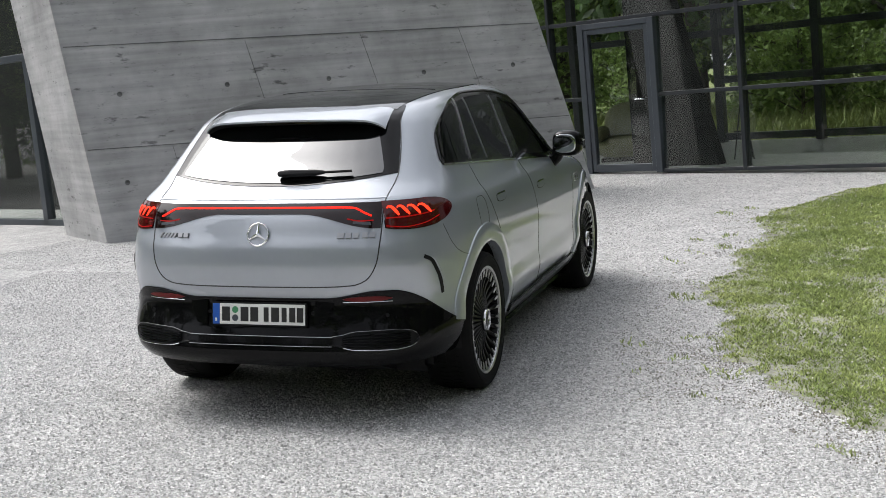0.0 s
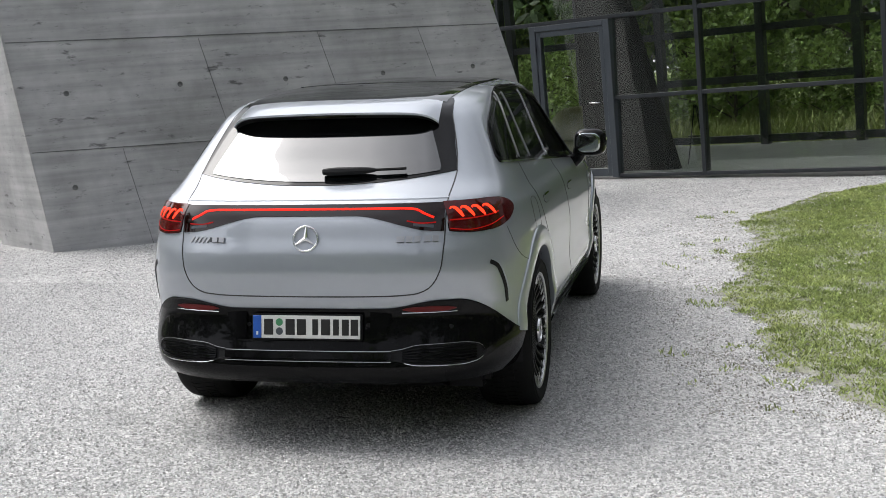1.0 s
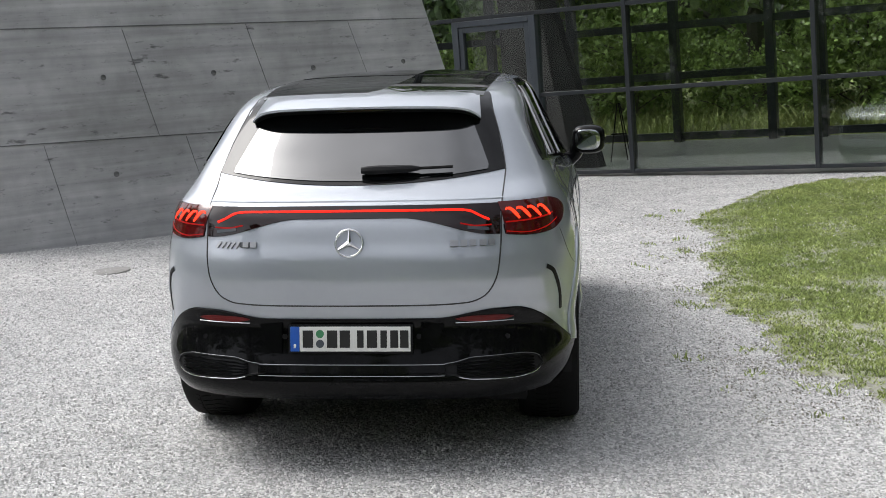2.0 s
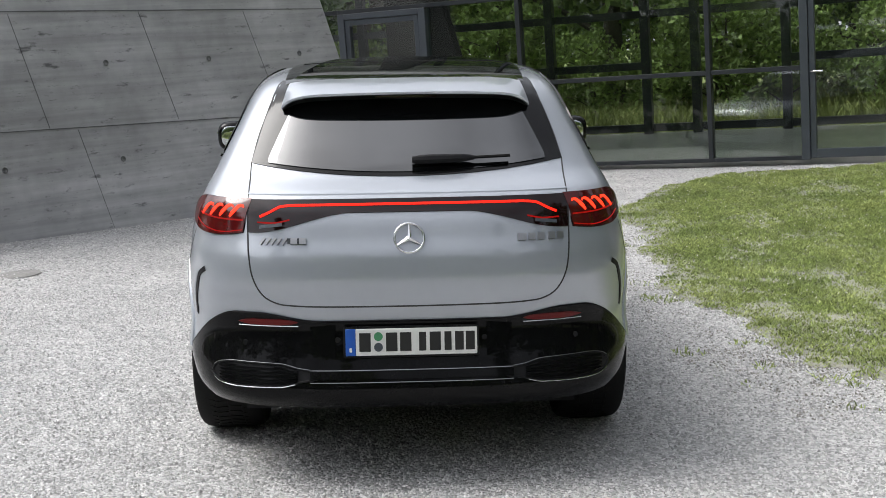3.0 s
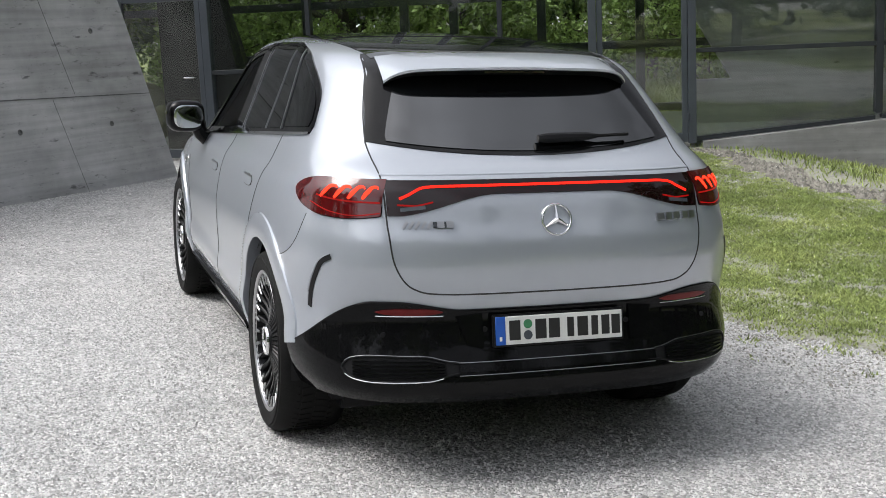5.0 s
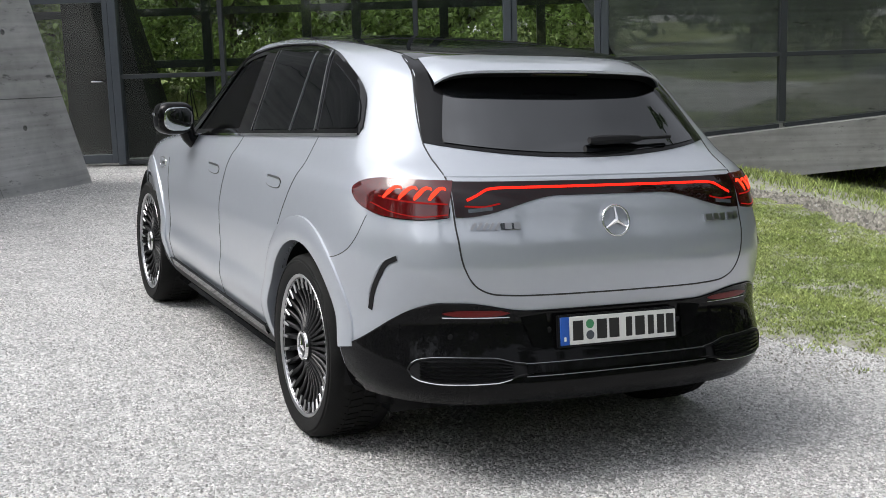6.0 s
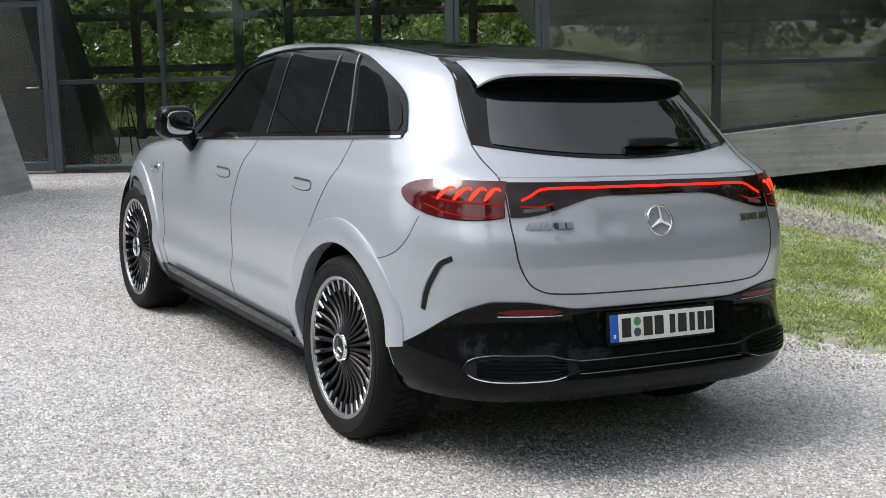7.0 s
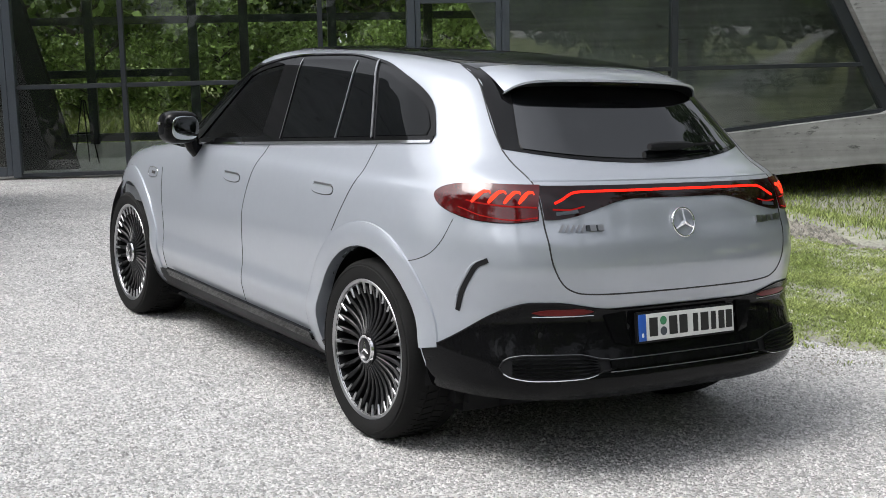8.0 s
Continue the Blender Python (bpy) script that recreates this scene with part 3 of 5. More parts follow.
def phi_at_x(x, z):
    """phi of the tail's skin at a side offset x and height z."""
    X = np.clip(np.abs(x) / WIDE(z), 0, 1)
    return np.sign(x) * np.arctan2(X, (1 - X ** EXP_X(z)) ** (1 / EXP_R(z)))


def phi_at_y(y, z, side):
    """phi of the flank's skin at a length y."""
    y = np.asarray(y, float)
    back = y <= MID
    Y = np.where(back, np.clip((MID - y) / (MID - REAR(z)), 0, 1), np.clip((y - MID) / (FRONT(z) - MID), 0, 1))
    X = (1 - Y ** np.where(back, EXP_R(z), EXP_F)) ** (1 / EXP_X(z))
    return side * np.arctan2(X, np.where(back, Y, -Y))


def skin(phi, z, out=0.0):
    """Points of the skin, lifted outwards."""
    p = hull(phi, z)
    if np.any(out):
        e = 2e-3
        a = hull(phi + e, z) - hull(phi - e, z)
        b = hull(phi, np.minimum(z + e, 1.694)) - hull(phi, z - e)
        nrm = np.cross(a, b)
        nrm /= np.linalg.norm(nrm, axis=-1, keepdims=True) + 1e-12
        p = p + nrm * np.asarray(out)[..., None]
    return p


def grid_mesh(P, flip=False, skirt=None, closed=False):
    """A mesh from a grid of points; skirt is a second grid whose rim closes the edge."""
    nu, nv = P.shape[:2]
    bm = bmesh.new()
    V = [[bm.verts.new(P[i, j]) for j in range(nv)] for i in range(nu)]

    def quad(a, b, c, d):
        if len({a, b, c, d}) == 4:
            bm.faces.new((d, c, b, a) if flip else (a, b, c, d))

    for i in range(nu if closed else nu - 1):
        for j in range(nv - 1):
            k = (i + 1) % nu
            quad(V[i][j], V[k][j], V[k][j + 1], V[i][j + 1])
    if skirt is not None:
        rim = [(i, 0) for i in range(nu)] + [(nu - 1, j) for j in range(1, nv)] + [(i, nv - 1) for i in range(nu - 2, -1, -1)] + [(0, j) for j in range(nv - 2, 0, -1)]
        low = [bm.verts.new(skirt[i, j]) for i, j in rim]
        for k in range(len(rim)):
            a, b = rim[k], rim[(k + 1) % len(rim)]
            quad(V[b[0]][b[1]], V[a[0]][a[1]], low[k], low[(k + 1) % len(rim)])
    return bm


def rear_strip(x0, x1, lo, hi, out=0.004, nu=60, nv=8, sink=0.012):
    """A panel on the tail between two height curves of x."""
    xs = np.linspace(x0, x1, nu)
    L, H = np.array([lo(x) for x in xs]), np.array([hi(x) for x in xs])
    Zg = L[:, None] + (H - L)[:, None] * np.linspace(0, 1, nv)[None]
    ph = phi_at_x(xs[:, None] + 0 * Zg, Zg)
    return grid_mesh(skin(ph, Zg, out + 0 * Zg), skirt=skin(ph, Zg, out - sink + 0 * Zg))


def side_strip(side, y0, y1, lo, hi, out=0.004, nu=50, nv=10, sink=0.012, shear0=0.0, shear1=0.0):
    """A panel on a flank between two height curves of y; its ends may lean forward with height."""
    ys = np.linspace(y0, y1, nu)
    sh = np.linspace(shear0, shear1, nu)
    L = np.array([float(lo(y)) for y in ys])
    H = np.array([float(hi(y)) for y in ys])
    for _ in range(8):
        H = np.array([float(hi(y + k * (h - l_))) for y, k, h, l_ in zip(ys, sh, H, L)])
    H = np.maximum(H, L + 0.001)
    Zg = L[:, None] + (H - L)[:, None] * np.linspace(0, 1, nv)[None]
    Yg = ys[:, None] + sh[:, None] * (Zg - L[:, None])
    ph = phi_at_y(Yg, Zg, side)
    return grid_mesh(skin(ph, Zg, out + 0 * Zg), flip=side < 0, skirt=skin(ph, Zg, out - sink + 0 * Zg))


def wrap_strip(f0, f1, lo, hi, out=0.004, nu=90, nv=8, sink=0.012):
    """A panel that wraps round the tail: lo and hi are heights by phi."""
    fs = np.linspace(f0, f1, nu)
    L, H = np.array([lo(f) for f in fs]), np.array([hi(f) for f in fs])
    Zg = L[:, None] + (H - L)[:, None] * np.linspace(0, 1, nv)[None]
    ph = fs[:, None] + 0 * Zg
    return grid_mesh(skin(ph, Zg, out + 0 * Zg), skirt=skin(ph, Zg, out - sink + 0 * Zg))


car = thing("parked_car", "pale grey electric SUV with black lower trim parked on gravel", "car", SLOPE)
AXLES, WHEEL_R, WELL_R = (0.0, 3.03), 0.387, 0.445

BELT = lambda y: 1.135 + 0.068 * (2.15 - y)
DLO_TOP = pchip([-0.255, -0.22, -0.14, -0.04, 0.12, 0.38, 0.8, 1.2, 1.55, 1.82, 2.07, 2.34], [1.306, 1.352, 1.436, 1.487, 1.540, 1.602, 1.634, 1.628, 1.588, 1.508, 1.372, 1.135])


def front_light(y, z):
    """Inside the front side window."""
    return 1.27 + 0.25 * (z - BELT(y)) < y < 2.06 and BELT(y) + 0.015 < z < DLO_TOP(y) - 0.025


# body shell
zs = np.concatenate([np.linspace(0.335, 1.56, 86), ROOF - (ROOF - 1.56) * np.linspace(1, 0, 36)[1:] ** 2.0])
dense = np.linspace(-np.pi, np.pi, 4001)
ref = hull(dense, 0.8 + 0 * dense)
arc = np.concatenate([[0], np.cumsum(np.linalg.norm(np.diff(ref, axis=0), axis=1))])
NU = 420
phis = np.interp(np.linspace(0, arc[-1], NU + 1)[:-1], arc, dense)
P = skin(phis[:, None] + 0 * zs[None], zs[None] + 0 * phis[:, None])
nv = len(zs)
keep = []
C = (P + np.roll(P, -1, 0))
Cq = (C[:, :-1] + C[:, 1:]) / 4
for i in range(NU):
    for j in range(nv - 1):
        c = Cq[i, j]
        if abs(c[0]) > 0.55 and any((c[1] - a) ** 2 + (c[2] - 0.40) ** 2 < WELL_R**2 for a in AXLES):
            continue
        if abs(c[0]) > 0.5 and front_light(c[1], c[2]):
            continue
        k = (i + 1) % NU
        keep.append((i * nv + j, k * nv + j, k * nv + j + 1, i * nv + j + 1))
shell = mesh_from("body", P.reshape(-1, 3).tolist(), keep, PAINT)
bms = bmesh.new()
bms.from_mesh(shell)
bmesh.ops.delete(bms, geom=[v for v in bms.verts if not v.link_faces], context="VERTS")
body = part("body", bms, PAINT, car, "pale grey metallic paint")
def top_z(x, y):
    """Height of the skin from above at (x, y)."""
    x, y = np.broadcast_arrays(np.asarray(x, float), np.asarray(y, float))
    lo, hi = np.full(x.shape, 1.0), np.full(x.shape, ROOF - 1e-4)
    for _ in range(40):
        z = (lo + hi) / 2
        long_ = np.where(y <= MID, (np.maximum(MID - y, 0) / (MID - REAR(z))) ** EXP_R(z), (np.maximum(y - MID, 0) / (FRONT(z) - MID)) ** EXP_F)
        inside = (np.abs(x) / WIDE(z)) ** EXP_X(z) + long_ < 1
        lo, hi = np.where(inside, z, lo), np.where(inside, hi, z)
    return lo


def on_rear(pts, out=0.0):
    """Skin points from (x, z) pairs on the tail."""
    a = np.array(pts, float)
    return [tuple(p) for p in skin(phi_at_x(a[:, 0], a[:, 1]), a[:, 1], np.full(len(a), out))]


def on_side(side, pts, out=0.0):
    """Skin points from (y, z) pairs on a flank."""
    a = np.array(pts, float)
    return [tuple(p) for p in skin(phi_at_y(a[:, 0], a[:, 1], side), a[:, 1], np.full(len(a), out))]


def rounded(rx, ry, rz, e=3.0, nu=36, nv=18):
    """A rounded block between a ball and a box."""
    p = lambda c: math.copysign(abs(c) ** (2 / e), c)
    G = np.array([[(rx * p(math.cos(v)) * p(math.cos(u)), ry * p(math.cos(v)) * p(math.sin(u)), rz * p(math.sin(v))) for v in np.linspace(-math.pi / 2, math.pi / 2, nv)] for u in np.linspace(0, 2 * math.pi, nu + 1)[:-1]])
    bm = grid_mesh(G, closed=True)
    bmesh.ops.remove_doubles(bm, verts=bm.verts[:], dist=1e-5)
    bmesh.ops.recalc_face_normals(bm, faces=bm.faces[:])
    return bm



def refine(pts, n):
    """A smooth line with n points through a few given ones."""
    a = np.array(pts, float)
    t = np.concatenate([[0], np.cumsum(np.linalg.norm(np.diff(a, axis=0), axis=1))])
    u = np.linspace(0, t[-1], n)
    return np.stack([pchip(t, a[:, k])(u) for k in range(a.shape[1])], 1)


def ribbon(points, normal_pts, width, rise=0.002):
    """A flat raised band along a line of skin points; normal_pts are the same points lifted, for the facing."""
    a, b = np.array(points), np.array(normal_pts)
    nrm = b - a
    nrm /= np.linalg.norm(nrm, axis=1, keepdims=True)
    d = np.gradient(a, axis=0)
    sidev = np.cross(nrm, d)
    sidev /= np.linalg.norm(sidev, axis=1, keepdims=True) + 1e-9
    h = np.broadcast_to(np.asarray(width, float), (len(a),))[:, None] / 2
    rows = [a - sidev * h - nrm * 0.004, a - sidev * h + nrm * rise, a + sidev * h + nrm * rise, a + sidev * h - nrm * 0.004]
    bm = grid_mesh(np.stack(rows, 1))
    bmesh.ops.recalc_face_normals(bm, faces=bm.faces[:])
    return bm


def seam(name, pts, where, parent, n=60, r=0.0028, mat=None, out=-0.0008):
    return part(name, tube([tuple(p) for p in where(refine(pts, n), out)], r, 6), mat or INK, parent)


# dark cabin lining inside the shell
lining_faces = [f for f in keep if min(P.reshape(-1, 3)[list(f)][:, 2]) > 0.5]
inner_pts = P.reshape(-1, 3).copy()
inner_pts[:, 0] *= 0.965
inner_pts[:, 1] = MID + (inner_pts[:, 1] - MID) * 0.99
inner_pts[:, 2] -= 0.02
bml = bmesh.new()
bml.from_mesh(mesh_from("lining", inner_pts.tolist(), [f[::-1] for f in lining_faces], UPHOLSTERY))
bmesh.ops.delete(bml, geom=[v for v in bml.verts if not v.link_faces], context="VERTS")
part("cabin_lining", bml, UPHOLSTERY, car, "dark cabin lining")

# floor pan and wheel wells
part("underbody", box(-0.76, 0.76, -0.46, 3.5, 0.19, 0.36, 0.04, 2), BLACK_PLASTIC, car)
part("diffuser", prism([(-0.45, 0.20), (-0.45, 0.40), (-0.84, 0.40), (-0.84, 0.352), (-0.72, 0.29)], -0.56, 0.56, lambda u, v, d: (d, u, v)), BLACK_PLASTIC, car, "matt black diffuser", smooth=False)
for ay in AXLES:
    for sx in (-1, 1):
        well = lathe([(WELL_R + 0.012, 0.0), (WELL_R + 0.012, -0.34), (0.10, -0.36)], 40)
        bmesh.ops.delete(well, geom=[v for v in well.verts if v.co.z < -0.09], context="VERTS")
        w = part("wheel_well", well, BLACK_PLASTIC, car, "black plastic wheel housing", m=Matrix.Translation((sx * 0.93, ay, 0.40)) @ Matrix.Diagonal((sx, 1, 1, 1)))

# wheel arch flares: a raised painted band round each opening
for side in (-1, 1):
    for ay in AXLES:
        ang = np.radians(np.linspace(-6, 194, 60) if ay else np.linspace(-14, 169, 60))
        rows = []
        for rr, out in ((WELL_R - 0.012, -0.05), (WELL_R - 0.012, 0.008), (WELL_R + 0.004, 0.014), (WELL_R + 0.075, 0.012), (WELL_R + 0.09, 0.007), (WELL_R + 0.094, -0.004)):
            y, z = ay + rr * np.cos(ang), 0.40 + rr * np.sin(ang)
            z = np.maximum(z, 0.285)
            rows.append(skin(phi_at_y(y, z, side), z, out + 0 * z))
        bm = grid_mesh(np.stack(rows, 1))
        bmesh.ops.recalc_face_normals(bm, faces=bm.faces[:])
        part("wheel_arch", bm, PAINT, car)

# glasshouse
for side in (-1, 1):
    lo, hi = (lambda y: BELT(y) - 0.012), (lambda y: DLO_TOP(y))
    # black frame pieces: rear of the front window, the pillars and the front corner
    part("window_frame", side_strip(side, -0.255, 1.27, lo, hi, 0.002, 90, 20, shear1=0.25), BLACK_GLOSS, car, "gloss black window frame")
    part("window_frame", side_strip(side, 2.05, 2.33, lo, hi, 0.002, 20, 8), BLACK_GLOSS, car)
    part("window_frame", side_strip(side, 1.3, 2.06, lambda y: DLO_TOP(y) - 0.03, lambda y: DLO_TOP(y), 0.002, 40, 4), BLACK_GLOSS, car)
    part("window_frame", side_strip(side, 1.26, 2.06, lambda y: BELT(y) - 0.012, lambda y: BELT(y) + 0.02, 0.002, 30, 4), BLACK_GLOSS, car)
    glass = part("side_window", side_strip(side, 1.262, 2.065, lambda y: BELT(y) + 0.012, lambda y: DLO_TOP(y) - 0.018, -0.002, 50, 18, 0.004, 0.25, 0.0), SCREEN_GLASS, car, "lightly tinted front side window")
    glass.visible_shadow = False
    part("side_window", side_strip(side, 0.515, 1.04, lambda y: BELT(y) + 0.014, lambda y: DLO_TOP(y) - 0.024, 0.0055, 40, 20, 0.012, 0.30, 0.34), CAR_GLASS, car, "dark privacy glass side window")
    part("side_window", side_strip(side, 0.215, 0.495, lambda y: BELT(y) + 0.014, lambda y: DLO_TOP(y) - 0.024, 0.0055, 30, 20, 0.012, 0.70, 0.30), CAR_GLASS, car, "dark privacy glass side window")
    part("quarter_window", side_strip(side, -0.205, 0.165, lambda y: BELT(y) + 0.016, lambda y: DLO_TOP(y) - 0.030, 0.0055, 40, 20, 0.012, 0.0, 0.70), CAR_GLASS, car, "dark privacy glass quarter window")
    # brightwork round the windows
    belt_line = [(y, BELT(y) - 0.012) for y in np.linspace(2.28, -0.25, 60)]
    part("belt_moulding", ribbon(on_side(side, belt_line, 0.004), on_side(side, belt_line, 0.02), 0.012, 0.004), CHROME, car, "polished belt moulding")
    top_line = [(y, float(DLO_TOP(y)) + 0.002) for y in np.linspace(-0.255, 2.26, 80)]
    part("roof_moulding", ribbon(on_side(side, top_line, 0.003), on_side(side, top_line, 0.02), 0.014, 0.004), BLACK_GLOSS, car)
    for name, y, k, w, mt, drop in (("pillar_trim", 0.19, 0.70, 0.013, CHROME_DARK, 0.0), ("window_divider", 0.505, 0.30, 0.010, CHROME_DARK, 0.022), ("window_divider", 1.05, 0.34, 0.007, CHROME, 0.022)):
        y1 = y
        for _ in range(8):
            y1 = y + k * (float(DLO_TOP(y1)) - drop - BELT(y))
        line = refine([(y, BELT(y) + 0.008), (y1, float(DLO_TOP(y1)) - drop)], 40)
        part(name, ribbon(on_side(side, line, 0.0075), on_side(side, line, 0.02), w, 0.003), mt, car)

    # doors: seams, handles, flap
    where = lambda pts, o, sd=side: on_side(sd, pts, o)
    seam("door_seam", [(1.15, BELT(1.15) - 0.02), (1.22, 1.02), (1.27, 0.8), (1.27, 0.5), (1.27, 0.345)], where, car)
    seam("door_seam", [(0.13, BELT(0.13) - 0.02), (0.15, 1.15), (0.21, 1.02), (0.28, 0.90), (0.30, 0.865)], where, car)
    seam("door_seam", [(2.44, 0.97), (2.42, 0.8), (2.40, 0.5), (2.40, 0.34)], where, car)
    seam("bumper_seam", [(-0.55, 1.01), (-0.52, 0.93), (-0.46, 0.865), (-0.36, 0.825), (-0.28, 0.81)], where, car, r=0.0022)
    for y, z in ((1.44, 1.0), (0.44, 1.034)):
        handle = part("door_handle", side_strip(side, y - 0.10, y + 0.10, lambda v, z=z, y=y: z - 0.022 + 0.016 * abs((v - y) / 0.1) ** 4, lambda v, z=z, y=y: z + 0.022 - 0.016 * abs((v - y) / 0.1) ** 4, 0.004, 24, 5), PAINT, car, "flush painted door handle")
        ring = [(y + 0.1 * math.cos(a) * (1 - 0.0 * math.sin(a)), z + 0.024 * np.sign(math.sin(a)) * abs(math.sin(a)) ** 0.6) for a in np.linspace(0, 2 * math.pi, 30)]
        part("handle_recess", tube(on_side(side, ring, 0.0), 0.003, 5), INK, handle)
        arc_ = [(y + v, z + 0.021) for v in np.linspace(-0.085, 0.085, 12)]
        part("handle_trim", ribbon(on_side(side, arc_, 0.004), on_side(side, arc_, 0.02), 0.009, 0.003), CHROME, handle, "chrome handle strip")
    # badge on the front wing
    fb = part("wing_badge", side_strip(side, 2.52, 2.66, lambda v: 0.905, lambda v: 0.955, 0.003, 12, 4), PAINT, car)
    part("badge_rim", tube(on_side(side, [(2.59 + 0.075 * math.cos(a), 0.93 + 0.03 * np.sign(math.sin(a)) * abs(math.sin(a)) ** 0.5) for a in np.linspace(0, 2 * math.pi, 26)], 0.002), 0.003, 5), CHROME, fb)
    part("badge_bar", side_strip(side, 2.545, 2.60, lambda v: 0.922, lambda v: 0.938, 0.006, 6, 3), INK, fb)
    # sills
    part("sill", side_strip(side, 0.40, 2.63, lambda v: 0.225, lambda v: 0.345 + 0.012 * (v - 0.4), 0.012, 60, 6, sink=0.05), BLACK_PLASTIC, car, "black plastic sill")
    edge = [(v, 0.352 + 0.012 * (v - 0.4)) for v in np.linspace(0.52, 2.35, 40)]
    part("sill_step", ribbon(on_side(side, edge, 0.012), on_side(side, edge, 0.03), 0.045, 0.012), BLACK_GLOSS, car)
    low = [(v, 0.245) for v in np.linspace(0.45, 2.6, 40)]
    part("sill_blade", ribbon(on_side(side, low, 0.02), on_side(side, low, 0.04), 0.03, 0.02), BLACK_GLOSS, car)
    # slit behind the rear wheel
    slit = refine([(-0.715, 0.868), (-0.68, 0.845), (-0.655, 0.80), (-0.625, 0.74), (-0.60, 0.66)], 26)
    part("air_slit", ribbon(on_side(side, slit, 0.001), on_side(side, slit, 0.02), 0.020, 0.002), BLACK_PLASTIC, car, "black air slit")
    lip = slit + np.array([[0.016, 0.004]])
    part("slit_lip", tube(on_side(side, lip, -0.002), [0.002 + 0.006 * math.sin(math.pi * i / 25) for i in range(26)], 8), PAINT, car)
    # door mirror
    mirror = part("door_mirror", rounded(0.104, 0.085, 0.09, 3.2), BLACK_GLOSS, car, "gloss black door mirror", m=Matrix.Translation((side * 1.03, 1.97, 1.228)) @ Matrix.Rotation(side * -0.10, 4, "Z"))
    part("mirror_glass", rounded(0.080, 0.006, 0.064, 3.0), MIRROR, mirror, "silvered mirror glass", m=Matrix.Translation((0, -0.0815, 0)))
    part("mirror_stem", tube([(-side * 0.07, 0.01, -0.05), (-side * 0.09, 0.015, -0.10), (-side * 0.15, 0.03, -0.145)], [0.05, 0.042, 0.05], 10), BLACK_GLOSS, mirror)
    part("mirror_cap", tube([(side * 0.06, 0.08, 0.02), (side * 0.095, 0.05, 0.02), (side * 0.101, 0.0, 0.02)], 0.010, 8), CHROME, mirror)

# charging flap
flap = [(0.02 + 0.085 * math.copysign(abs(math.cos(a)) ** 0.6, math.cos(a)), 1.0 + 0.085 * math.copysign(abs(math.sin(a)) ** 0.6, math.sin(a))) for a in np.linspace(0, 2 * math.pi, 44)]
part("charging_flap_seam", tube(on_side(1, flap, -0.0006), 0.0022, 6), INK, car)

# roof glass
xs, ys = np.linspace(-1, 1, 36), np.linspace(-0.16, 1.56, 50)
half = lambda y: 0.545 - 0.05 * ((y - 0.5) / 1.1) ** 2
X = np.array([[u * half(v) for v in ys] for u in xs])
Y = np.tile(ys, (36, 1))
Zr = top_z(X, Y)
part("roof_glass", grid_mesh(np.stack([X, Y, Zr + 0.004], -1), skirt=np.stack([X, Y, Zr - 0.01], -1)), SCREEN_DARK, car, "black panoramic roof glass")
bar = np.linspace(-0.5, 0.5, 30)
part("roof_joint", tube([(x, 0.62, float(top_z(x, 0.62)) + 0.003) for x in bar], 0.004, 6), BLACK_PLASTIC, car)

# rear screen, its black surround and the spoiler
side_top = lambda x: 1.535 if abs(x) < 0.455 else 1.535 - ((abs(x) - 0.455) / 0.125) ** 1.15 * 0.26
part("screen_surround", rear_strip(-0.648, 0.648, lambda x: 1.222 + 0.05 * (x / 0.63) ** 2, lambda x: max(1.60 if abs(x) < 0.555 else 1.60 - ((abs(x) - 0.555) / 0.093) ** 1.1 * 0.326, 1.225 + 0.05 * (x / 0.63) ** 2), 0.003, 90, 14), BLADE, car, "gloss black blade beside the rear screen")
part("rear_window", rear_strip(-0.572, 0.572, lambda x: 1.236 + 0.045 * (x / 0.615) ** 2, lambda x: max(side_top(x), 1.238 + 0.045 * (x / 0.615) ** 2), 0.007, 90, 16), SCREEN_DARK, car, "dark privacy glass rear window")
xs = np.linspace(-0.53, 0.53, 44)
tz = lambda x: 1.556 - 0.012 * np.abs(x / 0.53) ** 2 - 0.045 * np.abs(x / 0.53) ** 12
ty = lambda x: -0.455 + 0.05 * np.abs(x / 0.53) ** 3 + 0.04 * np.abs(x / 0.53) ** 12
front_z = top_z(xs * 0.96, -0.15 + 0 * xs) + 0.004
rows = [np.stack([xs * 0.96, -0.14 + 0 * xs, front_z - 0.02], 1)]
for t in np.linspace(0, 1, 8):
    rows.append(np.stack([xs * (0.96 + 0.04 * t), -0.15 + (ty(xs) + 0.15) * t, front_z + (tz(xs) - front_z) * t + 0.007 * math.sin(math.pi * t)], 1))
rows.append(np.stack([xs, ty(xs) + 0.002, tz(xs) - 0.010], 1))
rows.append(np.stack([xs * 0.98, ty(xs) + 0.07, tz(xs) - 0.022], 1))
rows.append(np.stack([xs * 0.95, -0.15 + 0 * xs, 1.50 + 0 * xs], 1))
bm = grid_mesh(np.stack(rows, 1))
bmesh.ops.recalc_face_normals(bm, faces=bm.faces[:])
spoiler = part("roof_spoiler", bm, PAINT, car, "pale grey painted roof spoiler")
under = np.stack([np.stack([xs * 0.985, ty(xs) + 0.004, tz(xs) - 0.012], 1), np.stack([xs * 0.97, ty(xs) + 0.07, tz(xs) - 0.027], 1), np.stack([xs * 0.94, -0.16 + 0 * xs, 1.49 + 0 * xs], 1)], 1)
part("spoiler_underside", grid_mesh(under, flip=True), BLACK_PLASTIC, spoiler, "black underside")
part("brake_light", box(-0.13, 0.13, -0.004, 0.004, -0.005, 0.005, 0.002), DARK_LENS, spoiler, m=Matrix.Translation((0, -0.43, 1.537)))

